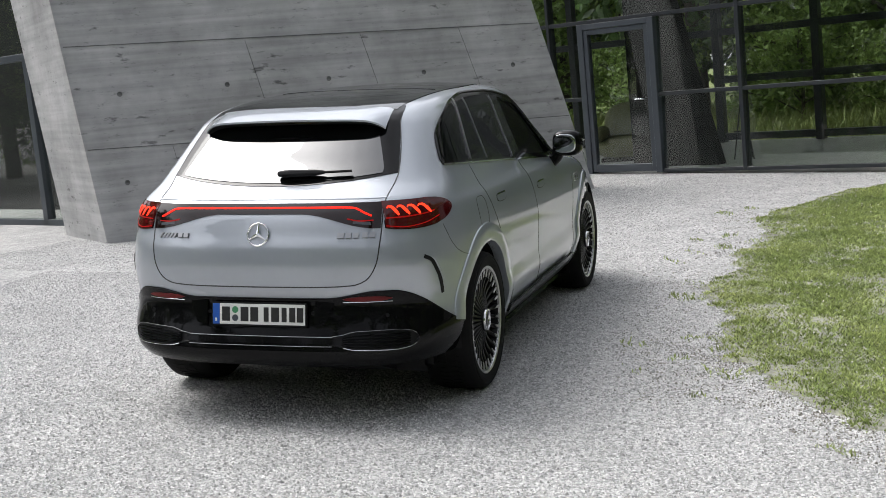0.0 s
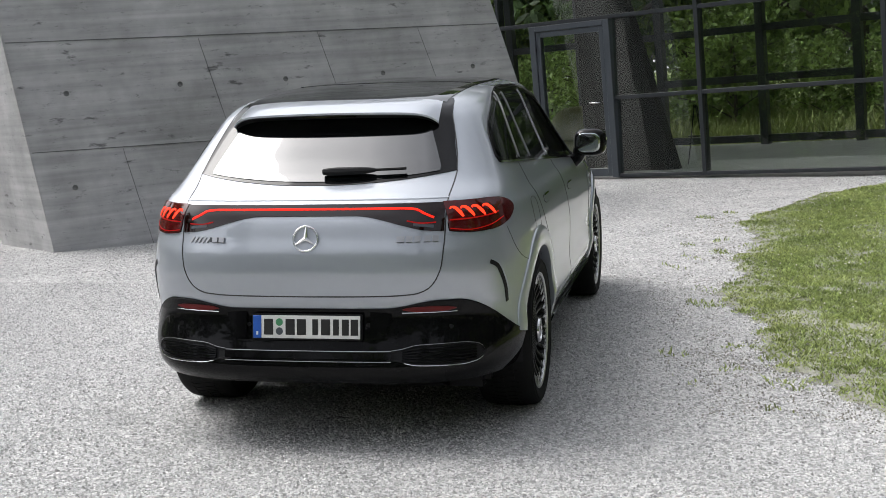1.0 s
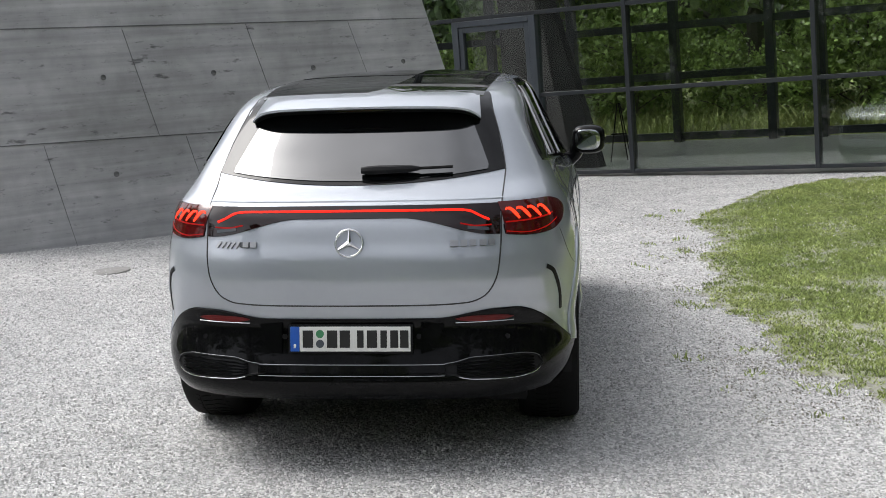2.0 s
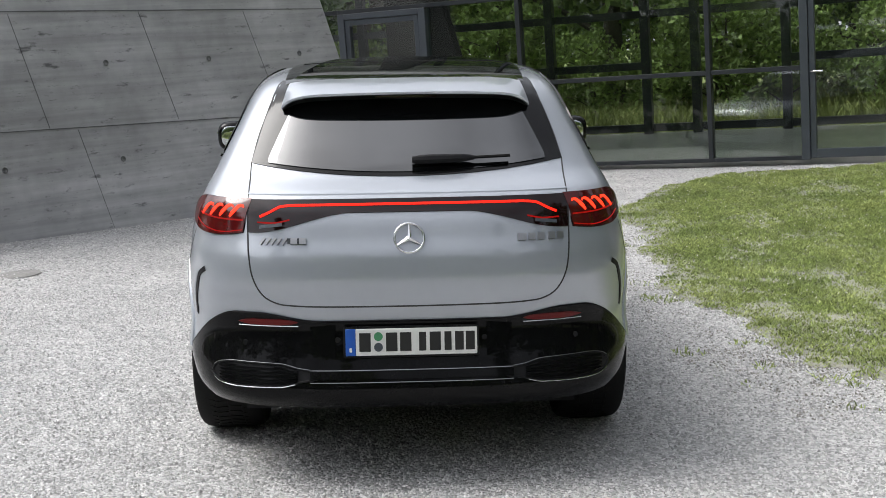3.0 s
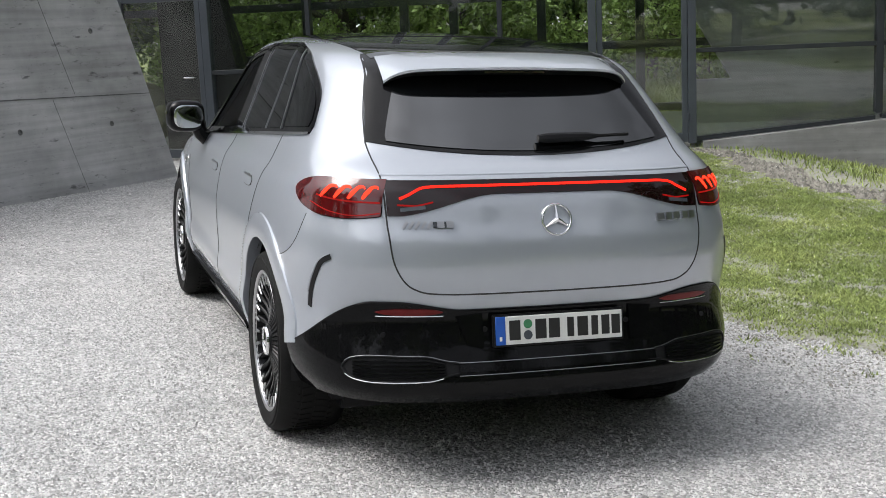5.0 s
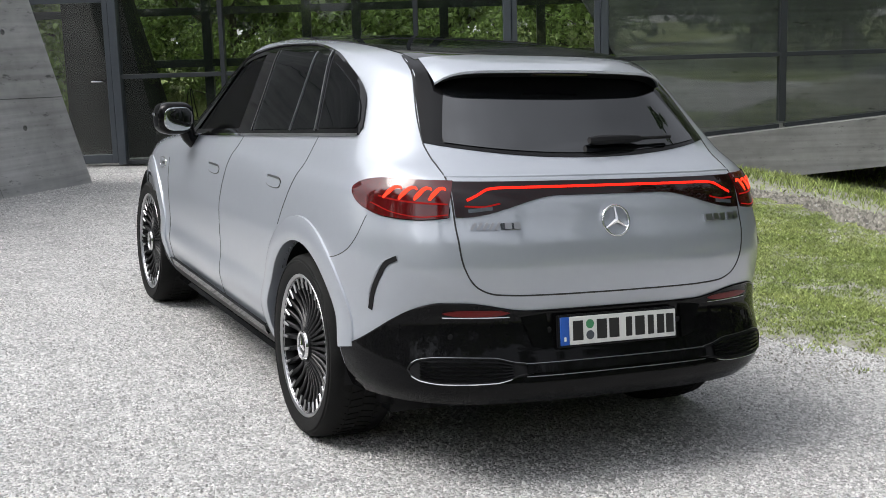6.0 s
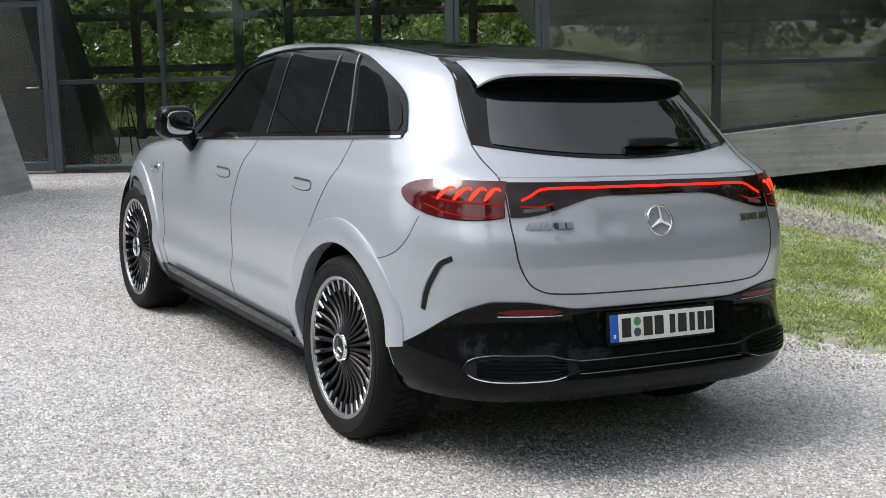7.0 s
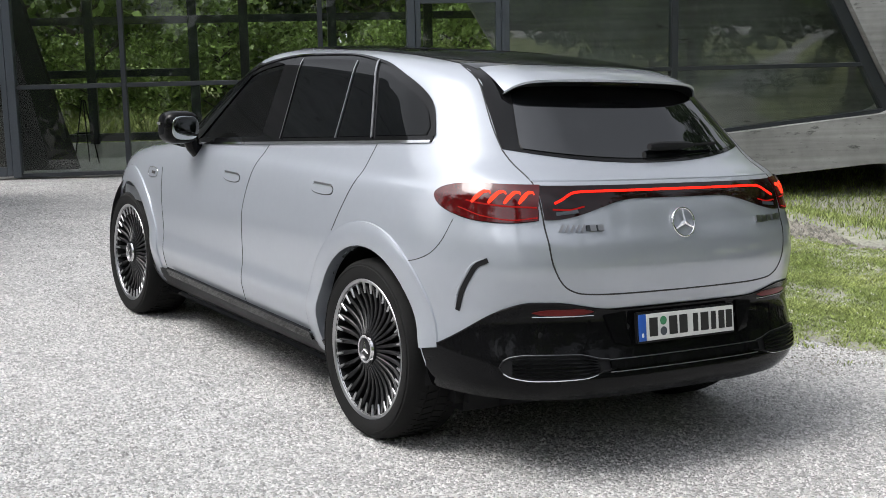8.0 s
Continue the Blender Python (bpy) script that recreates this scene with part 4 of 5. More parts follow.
# rear wiper
wx = np.linspace(0.02, 0.42, 12)
wp = on_rear([(x, 1.262 + 0.01 * (x / 0.4)) for x in wx], 0.03)
wiper = part("rear_wiper", tube(wp[:8], [0.014, 0.019, 0.020, 0.019, 0.018, 0.017, 0.015, 0.009], 8), BLACK_PLASTIC, car, "black rear wiper")
part("wiper_blade", tube(wp[6:], 0.007, 6), RUBBER, wiper)

# tailgate seams
gate = [(0.648, 1.272), (0.642, 1.16), (0.640, 1.0), (0.63, 0.88), (0.605, 0.81), (0.565, 0.765), (0.50, 0.742), (0.35, 0.735), (0.0, 0.733)]
gl = refine(gate, 60)
loop = [(x, z) for x, z in gl] + [(-x, z) for x, z in gl[::-1][1:]]
part("tailgate_seam", tube(on_rear(loop, -0.0006), 0.0034, 6), INK, car)
blade = refine([(0.648, 1.272), (0.63, 1.36), (0.60, 1.46), (0.575, 1.53)], 20)
for sx in (-1, 1):
    part("tailgate_seam", tube(on_rear([(sx * x, z) for x, z in blade], 0.001), 0.003, 6), INK, car)
lip = [(x, 1.168) for x in np.linspace(-0.645, 0.645, 60)]
part("tailgate_lip", tube(on_rear(lip, -0.010), 0.013, 8), PAINT, car)

# light band between the lamps and the lamps themselves
band_lo = lambda x: 1.098 - 0.075 * float(smoothstep(0.22, 0.62, abs(x)))
band_hi = lambda x: 1.148
band = part("light_band", rear_strip(-0.636, 0.636, band_lo, band_hi, 0.004, 90, 6), DARK_LENS, car, "smoked full-width light band")
strip = refine([(-0.59, 1.083), (-0.555, 1.098), (-0.50, 1.122), (-0.44, 1.126), (0.0, 1.127), (0.44, 1.126), (0.50, 1.122), (0.555, 1.098), (0.59, 1.083)], 110)
part("light_strip", ribbon(on_rear(strip, 0.0045), on_rear(strip, 0.02), 0.0095, 0.002), RED_GLOW, band, "glowing red light strip")
for sx in (-1, 1):
    l2 = refine([(sx * 0.60, 1.062), (sx * 0.54, 1.06), (sx * 0.47, 1.072)], 16)
    part("lower_light", ribbon(on_rear(l2, 0.0045), on_rear(l2, 0.02), 0.006, 0.001), RED_DIM, band)
    rl = refine([(sx * 0.59, 1.045), (sx * 0.50, 1.055)], 10)
    part("reversing_light", ribbon(on_rear(rl, 0.0045), on_rear(rl, 0.02), 0.014, 0.001), STEEL_GREY, band)


def lamp_phi(u):
    """The lamp's run from the tailgate seam (0) round the corner to its tip (1)."""
    a, b = float(phi_at_x(0.646, 1.09)), float(phi_at_y(-0.43, 1.09, 1))
    return a + (b - a) * u


taper = lambda u: math.sqrt(max(0.0, 1 - (max(0.0, u - 0.62) / 0.38) ** 2.2))
lamp_hi = lambda u: 1.096 + 0.054 * taper(u)
lamp_lo = lambda u: 1.096 - (0.074 + 0.012 * math.sin(math.pi * min(u * 1.25, 1))) * taper(u) ** 1.15
for sx in (-1, 1):
    us = 1 - np.linspace(1, 0, 60) ** 1.6
    L, H = np.array([lamp_lo(u) for u in us]), np.array([lamp_hi(u) for u in us])
    H = np.maximum(H, L + 0.001)
    Zg = L[:, None] + (H - L)[:, None] * np.linspace(0, 1, 10)[None]
    ph = sx * np.array([lamp_phi(u) for u in us])[:, None] + 0 * Zg
    lamp = part("tail_lamp", grid_mesh(skin(ph, Zg, 0.006 + 0 * Zg), flip=sx < 0, skirt=skin(ph, Zg, -0.01 + 0 * Zg)), RED_LENS, car, "red tail lamp with glowing curved bars")
    rim_pts = [(lamp_phi(u), h) for u, h in zip(us, H)] + [(lamp_phi(u), l_) for u, l_ in zip(us[::-1], L[::-1])]
    rp = skin(sx * np.array([p[0] for p in rim_pts]), np.array([p[1] for p in rim_pts]), np.full(len(rim_pts), 0.002))
    part("lamp_rim", tube([tuple(p) for p in rp], 0.003, 6, closed=True), BLACK_GLOSS, lamp)
    for k in range(4):
        u0 = 0.05 + 0.150 * k
        hook = refine([(u0 + 0.01, 1.114), (u0 + 0.035, 1.122), (u0 + 0.075, 1.121), (u0 + 0.125, 1.104), (u0 + 0.17, 1.080)], 22)
        pts = lambda o: [tuple(p) for p in skin(sx * np.array([lamp_phi(u) for u in hook[:, 0]]), hook[:, 1], np.full(len(hook), o))]
        part("light_bar", ribbon(pts(0.0065), pts(0.02), np.interp(np.linspace(0, 1, 22), [0, 0.3, 0.75, 1], [0.005, 0.011, 0.017, 0.009]), 0.0015), BAR_GLOW, lamp, "glowing red light bar")
    for line, width in (([(0.02, 1.068), (0.3, 1.070), (0.6, 1.078), (0.72, 1.086)], 0.006), ([(0.01, 1.031), (0.3, 1.020), (0.55, 1.030), (0.78, 1.058)], 0.004)):
        base = refine(line, 20)
        pts = lambda o: [tuple(p) for p in skin(sx * np.array([lamp_phi(u) for u in base[:, 0]]), base[:, 1], np.full(len(base), o))]
        part("light_line", ribbon(pts(0.0065), pts(0.02), width, 0.001), RED_DIM, lamp)

# black rear bumper wrapping to the wheel openings
bump_f = np.linspace(0, np.pi / 2, 900)
bump_p = hull(bump_f, 0.6 + 0 * bump_f)
bump_s = np.concatenate([[0], np.cumsum(np.linalg.norm(np.diff(bump_p, axis=0), axis=1))])
fe = float(phi_at_y(-0.435, 0.5, 1))
END_S = float(np.interp(fe, bump_f, bump_s))


def bumper_top(f):
    """Upper edge of the black panel by phi: level across the tail, sweeping down to the wheel opening."""
    a = float(np.interp(abs(f), bump_f, bump_s))
    z = 0.672 + 0.034 * float(smoothstep(0.36, 0.62, a))
    return z - 0.215 * float(smoothstep(0.70, END_S + 0.02, a)) ** 0.9


bumper = part("rear_bumper", wrap_strip(-fe, fe, lambda f: 0.333, bumper_top, 0.005, 220, 16), BLACK_GLOSS, car, "gloss black rear bumper")
edge = [(f, bumper_top(f)) for f in np.linspace(-fe, fe, 160)]
ep = skin(np.array([e[0] for e in edge]), np.array([e[1] for e in edge]) + 0.002, np.full(160, 0.003))
part("bumper_edge", tube([tuple(p) for p in ep], 0.004, 6), BLACK_GLOSS, bumper)
for sx in (-1, 1):
    r = part("reflector", rear_strip(sx * 0.565 - 0.12, sx * 0.565 + 0.12, lambda x, c=sx * 0.565: 0.655 + 0.004 + 0.012 * abs((x - c) / 0.12) ** 4, lambda x, c=sx * 0.565: 0.684 - 0.012 * abs((x - c) / 0.12) ** 4, 0.009, 24, 4), REFLECTOR, bumper, "dark red reflector")
    rr = [(x, 0.655) for x in np.linspace(sx * 0.565 - 0.12, sx * 0.565 + 0.12, 20)]
    part("reflector_trim", tube(on_rear(rr, 0.008), 0.0022, 6), CHROME, r)
    # vent: dark rim round slats, rounded outside and drawn out towards the bar
    vent_hi = pchip([0.37, 0.44, 0.52, 0.70, 0.76, 0.788, 0.80], [0.480, 0.488, 0.505, 0.508, 0.500, 0.486, 0.464])
    vent_lo = pchip([0.37, 0.44, 0.52, 0.70, 0.76, 0.788, 0.80], [0.452, 0.440, 0.425, 0.421, 0.428, 0.442, 0.462])
    vx = 0.37 + 0.43 * (0.5 - 0.5 * np.cos(np.linspace(0, math.pi, 34)))
    ring = [(sx * x, float(vent_hi(x))) for x in vx] + [(sx * x, float(vent_lo(x))) for x in vx[::-1][1:-1]]
    v = part("vent_trim", tube(on_rear(ring, 0.008), 0.0042, 8, closed=True), BLACK_PLASTIC, bumper, "dark rimmed bumper vent")
    low_rim = [(sx * x, float(vent_lo(x)) - 0.004) for x in np.linspace(0.46, 0.79, 26)]
    part("vent_bright", tube(on_rear(low_rim, 0.011), 0.0024, 6), CHROME, v, "thin bright edge")
    high_rim = [(sx * x, float(vent_hi(x)) + 0.003) for x in np.linspace(0.40, 0.79, 26)]
    part("vent_bright", tube(on_rear(high_rim, 0.011), 0.0016, 6), CHROME_DARK, v)
    part("vent_backing", rear_strip(sx * 0.595 - 0.20, sx * 0.595 + 0.20, lambda x: float(vent_lo(abs(x))) + 0.003, lambda x: float(vent_hi(abs(x))) - 0.003, 0.0065, 24, 4), BLACK_PLASTIC, v)
    for q in (0.16, 0.33, 0.5, 0.67, 0.84):
        sl = [(sx * x, float(vent_lo(x)) * (1 - q) + float(vent_hi(x)) * q) for x in np.linspace(0.45, 0.765, 18)]
        part("vent_slat", ribbon(on_rear(sl, 0.008), on_rear(sl, 0.02), 0.006, 0.007), BLACK_GLOSS, v)
    for x, z in ((0.29, 0.60), (0.66, 0.585)):
        p = Vector(on_rear([(sx * x, z)], 0.006)[0])
        part("parking_sensor", tube([p, p + Vector((0, -0.003, 0))], 0.011, 14), BLACK_PLASTIC, bumper)
bar_hi = [(x, 0.463) for x in np.linspace(-0.40, 0.40, 40)]
part("bumper_bar", ribbon(on_rear(bar_hi, 0.008), on_rear(bar_hi, 0.03), 0.030, 0.012), BLACK_GLOSS, bumper)
for z, r in ((0.483, 0.0026), (0.438, 0.0018)):
    ln = [(x, z) for x in np.linspace(-0.40, 0.40, 40)]
    part("bumper_trim", tube(on_rear(ln, 0.010), r, 6), CHROME_DARK, bumper)
for sx in (-1, 1):
    part("plate_recess", prism([(sx * 0.30, 0.662), (sx * 0.40, 0.652), (sx * 0.36, 0.545), (sx * 0.30, 0.53)], 0, 0.012, lambda u, v, d: tuple(Vector(on_rear([(u, v)], 0.006)[0]) + Vector((0, -d * 0.5, 0)))), BLACK_GLOSS, bumper)

# number plate: bars in place of the letters
PL = Matrix.Translation((0, -0.940, 0.596)) @ Matrix.Rotation(radians(-8), 4, "X")
plate = part("number_plate", box(-0.268, 0.268, -0.004, 0.012, -0.062, 0.062, 0.004, 2), BLACK_PLASTIC, car, "white number plate with a blue end strip in a black holder", m=PL)
part("plate_face", box(-0.219, 0.259, -0.008, -0.003, -0.053, 0.053, 0.002), PLATE_WHITE, plate)
part("plate_strip", box(-0.259, -0.2195, -0.008, -0.003, -0.053, 0.053, 0.002), PLATE_BLUE, plate, "blue end strip")
part("strip_mark", box(-0.244, -0.234, -0.0095, -0.007, -0.038, -0.022, 0.001), PLATE_WHITE, plate)
for x0, x1 in ((-0.205, -0.16), (-0.10, -0.055), (-0.045, 0.0), (0.03, 0.058), (0.072, 0.116), (0.13, 0.158), (0.172, 0.206), (0.214, 0.25)):
    part("plate_bar", box(x0, x1, -0.0095, -0.007, -0.037, 0.037, 0.002), INK, plate)
for z, mt in ((0.022, PLATE_GREEN), (-0.02, STEEL_GREY)):
    part("plate_seal", tube([(-0.13, -0.0092, z), (-0.13, -0.007, z)], 0.0175, 20), mt, plate)

# badges: ring emblem and plain bars
ep = Vector(on_rear([(0, 0.998)], 0.004)[0])
EM = Matrix.Translation(ep) @ Matrix.Rotation(radians(-16), 4, "X")
emblem = part("emblem_ring", tube([(0.058 * math.cos(a), -0.003, 0.058 * math.sin(a)) for a in np.linspace(0, 2 * math.pi, 49)[:-1]], 0.0052, 10, closed=True), CHROME, car, "chrome ring emblem", m=EM)
for a in (90, 210, 330):
    d = Vector((math.cos(radians(a)), 0, math.sin(radians(a))))
    part("emblem_spoke", tube([Vector((0, -0.007, 0)), Vector((0, -0.004, 0)) + d * 0.056], [0.010, 0.0025], 6), CHROME, emblem)
left_badge = part("tail_badge", rear_strip(-0.478, -0.41, lambda x: 0.982, lambda x: 1.002, 0.010, 6, 2), STEEL, car, "small chrome bar badge")
for k in range(5):
    x = -0.588 + 0.022 * k
    q = [(x, 0.979), (x + 0.018, 1.004)]
    part("badge_bar", ribbon(on_rear(q, 0.003), on_rear(q, 0.02), 0.010, 0.003), CHROME_DARK, left_badge)
for x in (-0.452, -0.418):
    part("badge_bar", rear_strip(x - 0.013, x + 0.013, lambda v: 0.980, lambda v: 1.003, 0.011, 4, 2), CHROME_DARK, left_badge)
right_badge = part("tail_badge", rear_strip(0.428, 0.462, lambda x: 0.978, lambda x: 1.004, 0.010, 4, 2), CHROME_DARK, car, "small chrome bar badge")
for x in (0.485, 0.522, 0.565, 0.60):
    part("badge_bar", rear_strip(x - 0.013, x + 0.013, lambda v: 0.978, lambda v: 1.004, 0.010, 4, 2), CHROME_DARK, right_badge)

# nose: dark grille panel, lamps, windscreen
part("grille_panel", wrap_strip(np.pi - 0.5, np.pi + 0.5, lambda f: 0.47, lambda f: 0.80, 0.004, 30, 8), BLACK_GLOSS, car)
part("windscreen", wrap_strip(np.pi - 1.05, np.pi + 1.05, lambda f: 1.10, lambda f: 1.585, 0.004, 40, 12), CAR_GLASS, car, "dark windscreen")
for sx in (-1, 1):
    a, b = (np.pi - 1.05, np.pi - 0.55) if sx > 0 else (np.pi + 0.55, np.pi + 1.05)
    part("headlamp", wrap_strip(a, b, lambda f: 0.735, lambda f: 0.81, 0.006, 20, 5), CHROME, car, "clear headlamp")

# cabin
part("dashboard", tube([(-0.62, 1.95, 1.0), (0.0, 2.02, 1.03), (0.62, 1.95, 1.0)], [0.16, 0.15, 0.16], 14), UPHOLSTERY, car)
for sx in (-1, 1):
    seat = part("front_seat", box(-0.24, 0.24, -0.26, 0.26, -0.09, 0.09, 0.06, 3), UPHOLSTERY, car, "dark front seat", m=Matrix.Translation((sx * 0.38, 1.2, 0.72)))
    part("backrest", box(-0.23, 0.23, -0.07, 0.07, -0.34, 0.34, 0.06, 3), UPHOLSTERY, seat, m=Matrix.Translation((0, -0.28, 0.38)) @ Matrix.Rotation(radians(14), 4, "X"))
    part("headrest", box(-0.13, 0.13, -0.045, 0.045, -0.09, 0.09, 0.04, 3), UPHOLSTERY, seat, m=Matrix.Translation((0, -0.40, 0.80)))
sw = part("steering_wheel", tube([(0.185 * math.cos(a), 0, 0.185 * math.sin(a)) for a in np.linspace(0, 2 * math.pi, 37)[:-1]], 0.016, 10, closed=True), BLACK_PLASTIC, car, "black steering wheel", m=Matrix.Translation((-0.40, 1.66, 1.0)) @ Matrix.Rotation(radians(-22), 4, "X"))
part("wheel_hub", tube([(0, -0.01, 0), (0, 0.05, 0)], [0.075, 0.06], 20), BLACK_PLASTIC, sw)
for a in (0, 180, 270):
    part("wheel_spoke", tube([(0, 0, 0), (0.18 * math.cos(radians(a)), 0, 0.18 * math.sin(radians(a)))], 0.018, 8), STEEL, sw)

# wheels: tyre, dark rim with many slim spokes tipped in machined metal
tyre_bm = lathe([(0.300, 0.0), (0.312, 0.004), (0.345, 0.012), (0.368, 0.006), (0.380, -0.010), (0.3865, -0.040), (0.387, -0.135), (0.3865, -0.230), (0.380, -0.260), (0.365, -0.276), (0.300, -0.270)], 96)
tyre_me = bpy.data.meshes.new("tyre")
tyre_bm.to_mesh(tyre_me), tyre_bm.free()
# tread: shallow transverse blocks
tread = bmesh.new()
for k in range(64):
    a = 2 * math.pi * k / 64
    for x0, x1, sk in ((-0.075, -0.016, 0.035), (-0.130, -0.082, -0.02), (-0.190, -0.138, 0.02), (-0.255, -0.198, -0.035)):
        vs = []
        for rr in (0.380, 0.3905):
            for x, s in ((x0, 0), (x1, sk)):
                r2 = rr - (0.010 if abs(x + 0.135) > 0.11 else 0.0)
                for w in (-0.036, 0.036):
                    vs.append(tread.verts.new((x, r2 * math.cos(a + w + s), r2 * math.sin(a + w + s))))
        for q in ((4, 5, 7, 6), (0, 1, 5, 4), (2, 3, 7, 6), (0, 2, 6, 4), (1, 3, 7, 5)):
            tread.faces.new([vs[i] for i in q])
bmesh.ops.recalc_face_normals(tread, faces=tread.faces[:])
tread_me = bpy.data.meshes.new("tread")
tread.to_mesh(tread_me), tread.free()
groove_me = bpy.data.meshes.new("sidewall_rib")
b_ = lathe([(0.352, 0.0105), (0.354, 0.0135), (0.358, 0.0125), (0.36, 0.0085)], 96)
b_.to_mesh(groove_me), b_.free()


def spoke_mesh(name, r0, r1, w0, w1, x0, x1, depth):
    bm = bmesh.new()
    n = 6
    ring = []
    for i in range(n + 1):
        t = i / n
        r, w = r0 + (r1 - r0) * t, w0 + (w1 - w0) * t
        x = x0 + (x1 - x0) * t - 0.030 * math.sin(math.pi * t) * (1 if depth > 0.01 else 0)
        ring.append([bm.verts.new((x - depth, r, -w * 0.8)), bm.verts.new((x - 0.004, r, -w)), bm.verts.new((x, r, -w * 0.6)), bm.verts.new((x, r, w * 0.6)), bm.verts.new((x - 0.004, r, w)), bm.verts.new((x - depth, r, w * 0.8))])
    for p, q in zip(ring, ring[1:]):
        for j in range(5):
            bm.faces.new((p[j], p[j + 1], q[j + 1], q[j]))
    bm.faces.new(ring[0]), bm.faces.new(ring[-1][::-1])
    bmesh.ops.recalc_face_normals(bm, faces=bm.faces[:])
    me = bpy.data.meshes.new(name)
    bm.to_mesh(me), bm.free()
    return me


SPOKES = 30
spoke_me = spoke_mesh("spoke", 0.062, 0.292, 0.0065, 0.0115, -0.012, -0.010, 0.045)
tip_me = spoke_mesh("spoke_tip", 0.240, 0.292, 0.0045, 0.0095, -0.0125, -0.006, 0.006)
for me, mt in ((tyre_me, RUBBER), (tread_me, RUBBER), (groove_me, RUBBER), (spoke_me, DARK_ALLOY), (tip_me, ALLOY)):
    me.materials.append(mt)
hub_profile = [(0.0005, -0.004), (0.030, -0.004), (0.033, -0.008)]
for ay in AXLES:
    for side in (-1, 1):
        M = Matrix.Translation((side * 0.948, ay, WHEEL_R + 0.001)) @ (Matrix.Rotation(math.pi, 4, "Z") if side < 0 else Matrix.Identity(4)) @ Matrix.Rotation(0.07 + 0.4 * ay, 4, "X")
        wheel = part("wheel", lathe([(0.286, -0.006), (0.280, -0.03), (0.272, -0.20), (0.286, -0.262)], 64), DARK_ALLOY, car, "dark multi-spoke alloy wheel with machined tips", m=M)
        part("tyre", tyre_me, RUBBER, wheel, "black road tyre")
        part("tread", tread_me, RUBBER, wheel, smooth=False)
        part("sidewall_rib", groove_me, RUBBER, wheel)
        part("rim_lip", lathe([(0.284, -0.012), (0.288, -0.001), (0.300, 0.003), (0.305, -0.002), (0.303, -0.012)], 72), ALLOY, wheel, "bright machined rim lip")
        for k in range(SPOKES):
            R = Matrix.Rotation(2 * math.pi * k / SPOKES, 4, "X")
            part("spoke", spoke_me, DARK_ALLOY, wheel, m=R)
            part("spoke_tip", tip_me, ALLOY, wheel, m=R)
        part("hub_cap", lathe([(0.0005, 0.004), (0.030, 0.004), (0.040, 0.0), (0.066, -0.006), (0.070, -0.03)], 40), DARK_ALLOY, wheel)
        part("hub_ring", lathe([(0.048, -0.002), (0.050, 0.006), (0.060, 0.005), (0.063, -0.004)], 40), CHROME, wheel, "chrome hub ring")
        for a in (90, 210, 330):
            d = Vector((0, math.cos(radians(a)), math.sin(radians(a))))
            part("hub_mark", tube([Vector((0.006, 0, 0)), Vector((0.005, 0, 0)) + d * 0.034], [0.006, 0.002], 6), CHROME, wheel)
        part("brake_disc", lathe([(0.08, -0.10), (0.20, -0.10), (0.20, -0.13), (0.08, -0.13)], 48), ALLOY, wheel)

# ---- marks on the leaning wall ----
def wall_bar(name, a0, z0, a1, z1, w, depth=0.003, n=14):
    pts = [wall_point(a0 + (a1 - a0) * t, z0 + (z1 - z0) * t) for t in np.linspace(0, 1, n)]
    lifted = [p + lean_n for p in pts]
    return part(name, ribbon([tuple(p) for p in pts], [tuple(p) for p in lifted], w, depth), CONCRETE_DARK, wall)


CONCRETE_DARK = concrete_material("joint_concrete", (0.16, 0.16, 0.16))
for z0, z1 in ((2.44, 2.29), (1.27, 1.05), (3.6, 3.5), (4.8, 4.7)):
    wall_bar("board_joint", 0.004, z0, 0.996, z1, 0.009)
for a, z0, z1 in ((0.17, -0.1, 1.22), (0.36, 1.2, 2.36), (0.60, 1.16, 2.34), (0.42, -0.1, 1.16), (0.78, -0.1, 1.08), (0.82, 1.12, 2.3)):
    wall_bar("board_joint", a, z0, a - 0.012, z1, 0.0035, 0.0015)
cup = lathe([(0.030, 0.0), (0.027, 0.004), (0.022, 0.003), (0.018, -0.004), (0.0005, -0.006)], 16)
cup_me = bpy.data.meshes.new("tie_hole")
cup.to_mesh(cup_me), cup.free()
cup_me.materials.append(CONCRETE_DARK)
face_turn = Vector((1, 0, 0)).rotation_difference(lean_n).to_matrix().to_4x4()
for a, z in ((0.085, 1.86), (0.29, 1.86), (0.495, 1.82), (0.70, 1.79), (0.905, 1.78), (0.06, 0.86), (0.265, 0.84), (0.471, 0.81), (0.677, 0.79), (0.88, 0.76), (0.29, 2.9), (0.495, 2.9), (0.70, 2.9)):
    part("tie_hole", cup_me, CONCRETE_DARK, wall, m=Matrix.Translation(wall_point(a, z, 0.006)) @ face_turn)

# ---- drain cover in the drive ----
COVER = material("dusty_iron", (0.24, 0.235, 0.225), 0.8, vary=0.2, scale=20, bump=0.002, bump_scale=80)
cover = part("drain_cover", lathe([(0.0005, 0.006), (0.17, 0.006), (0.175, 0.003), (0.20, 0.003), (0.205, -0.03)], 36), COVER, None, m=Matrix.Translation((-3.14, 4.31, float(lie(-3.14, 4.31)))) @ Matrix.Rotation(radians(-90), 4, "Y"))
tagged(cover, "round iron drain cover set in the gravel", "drain cover")

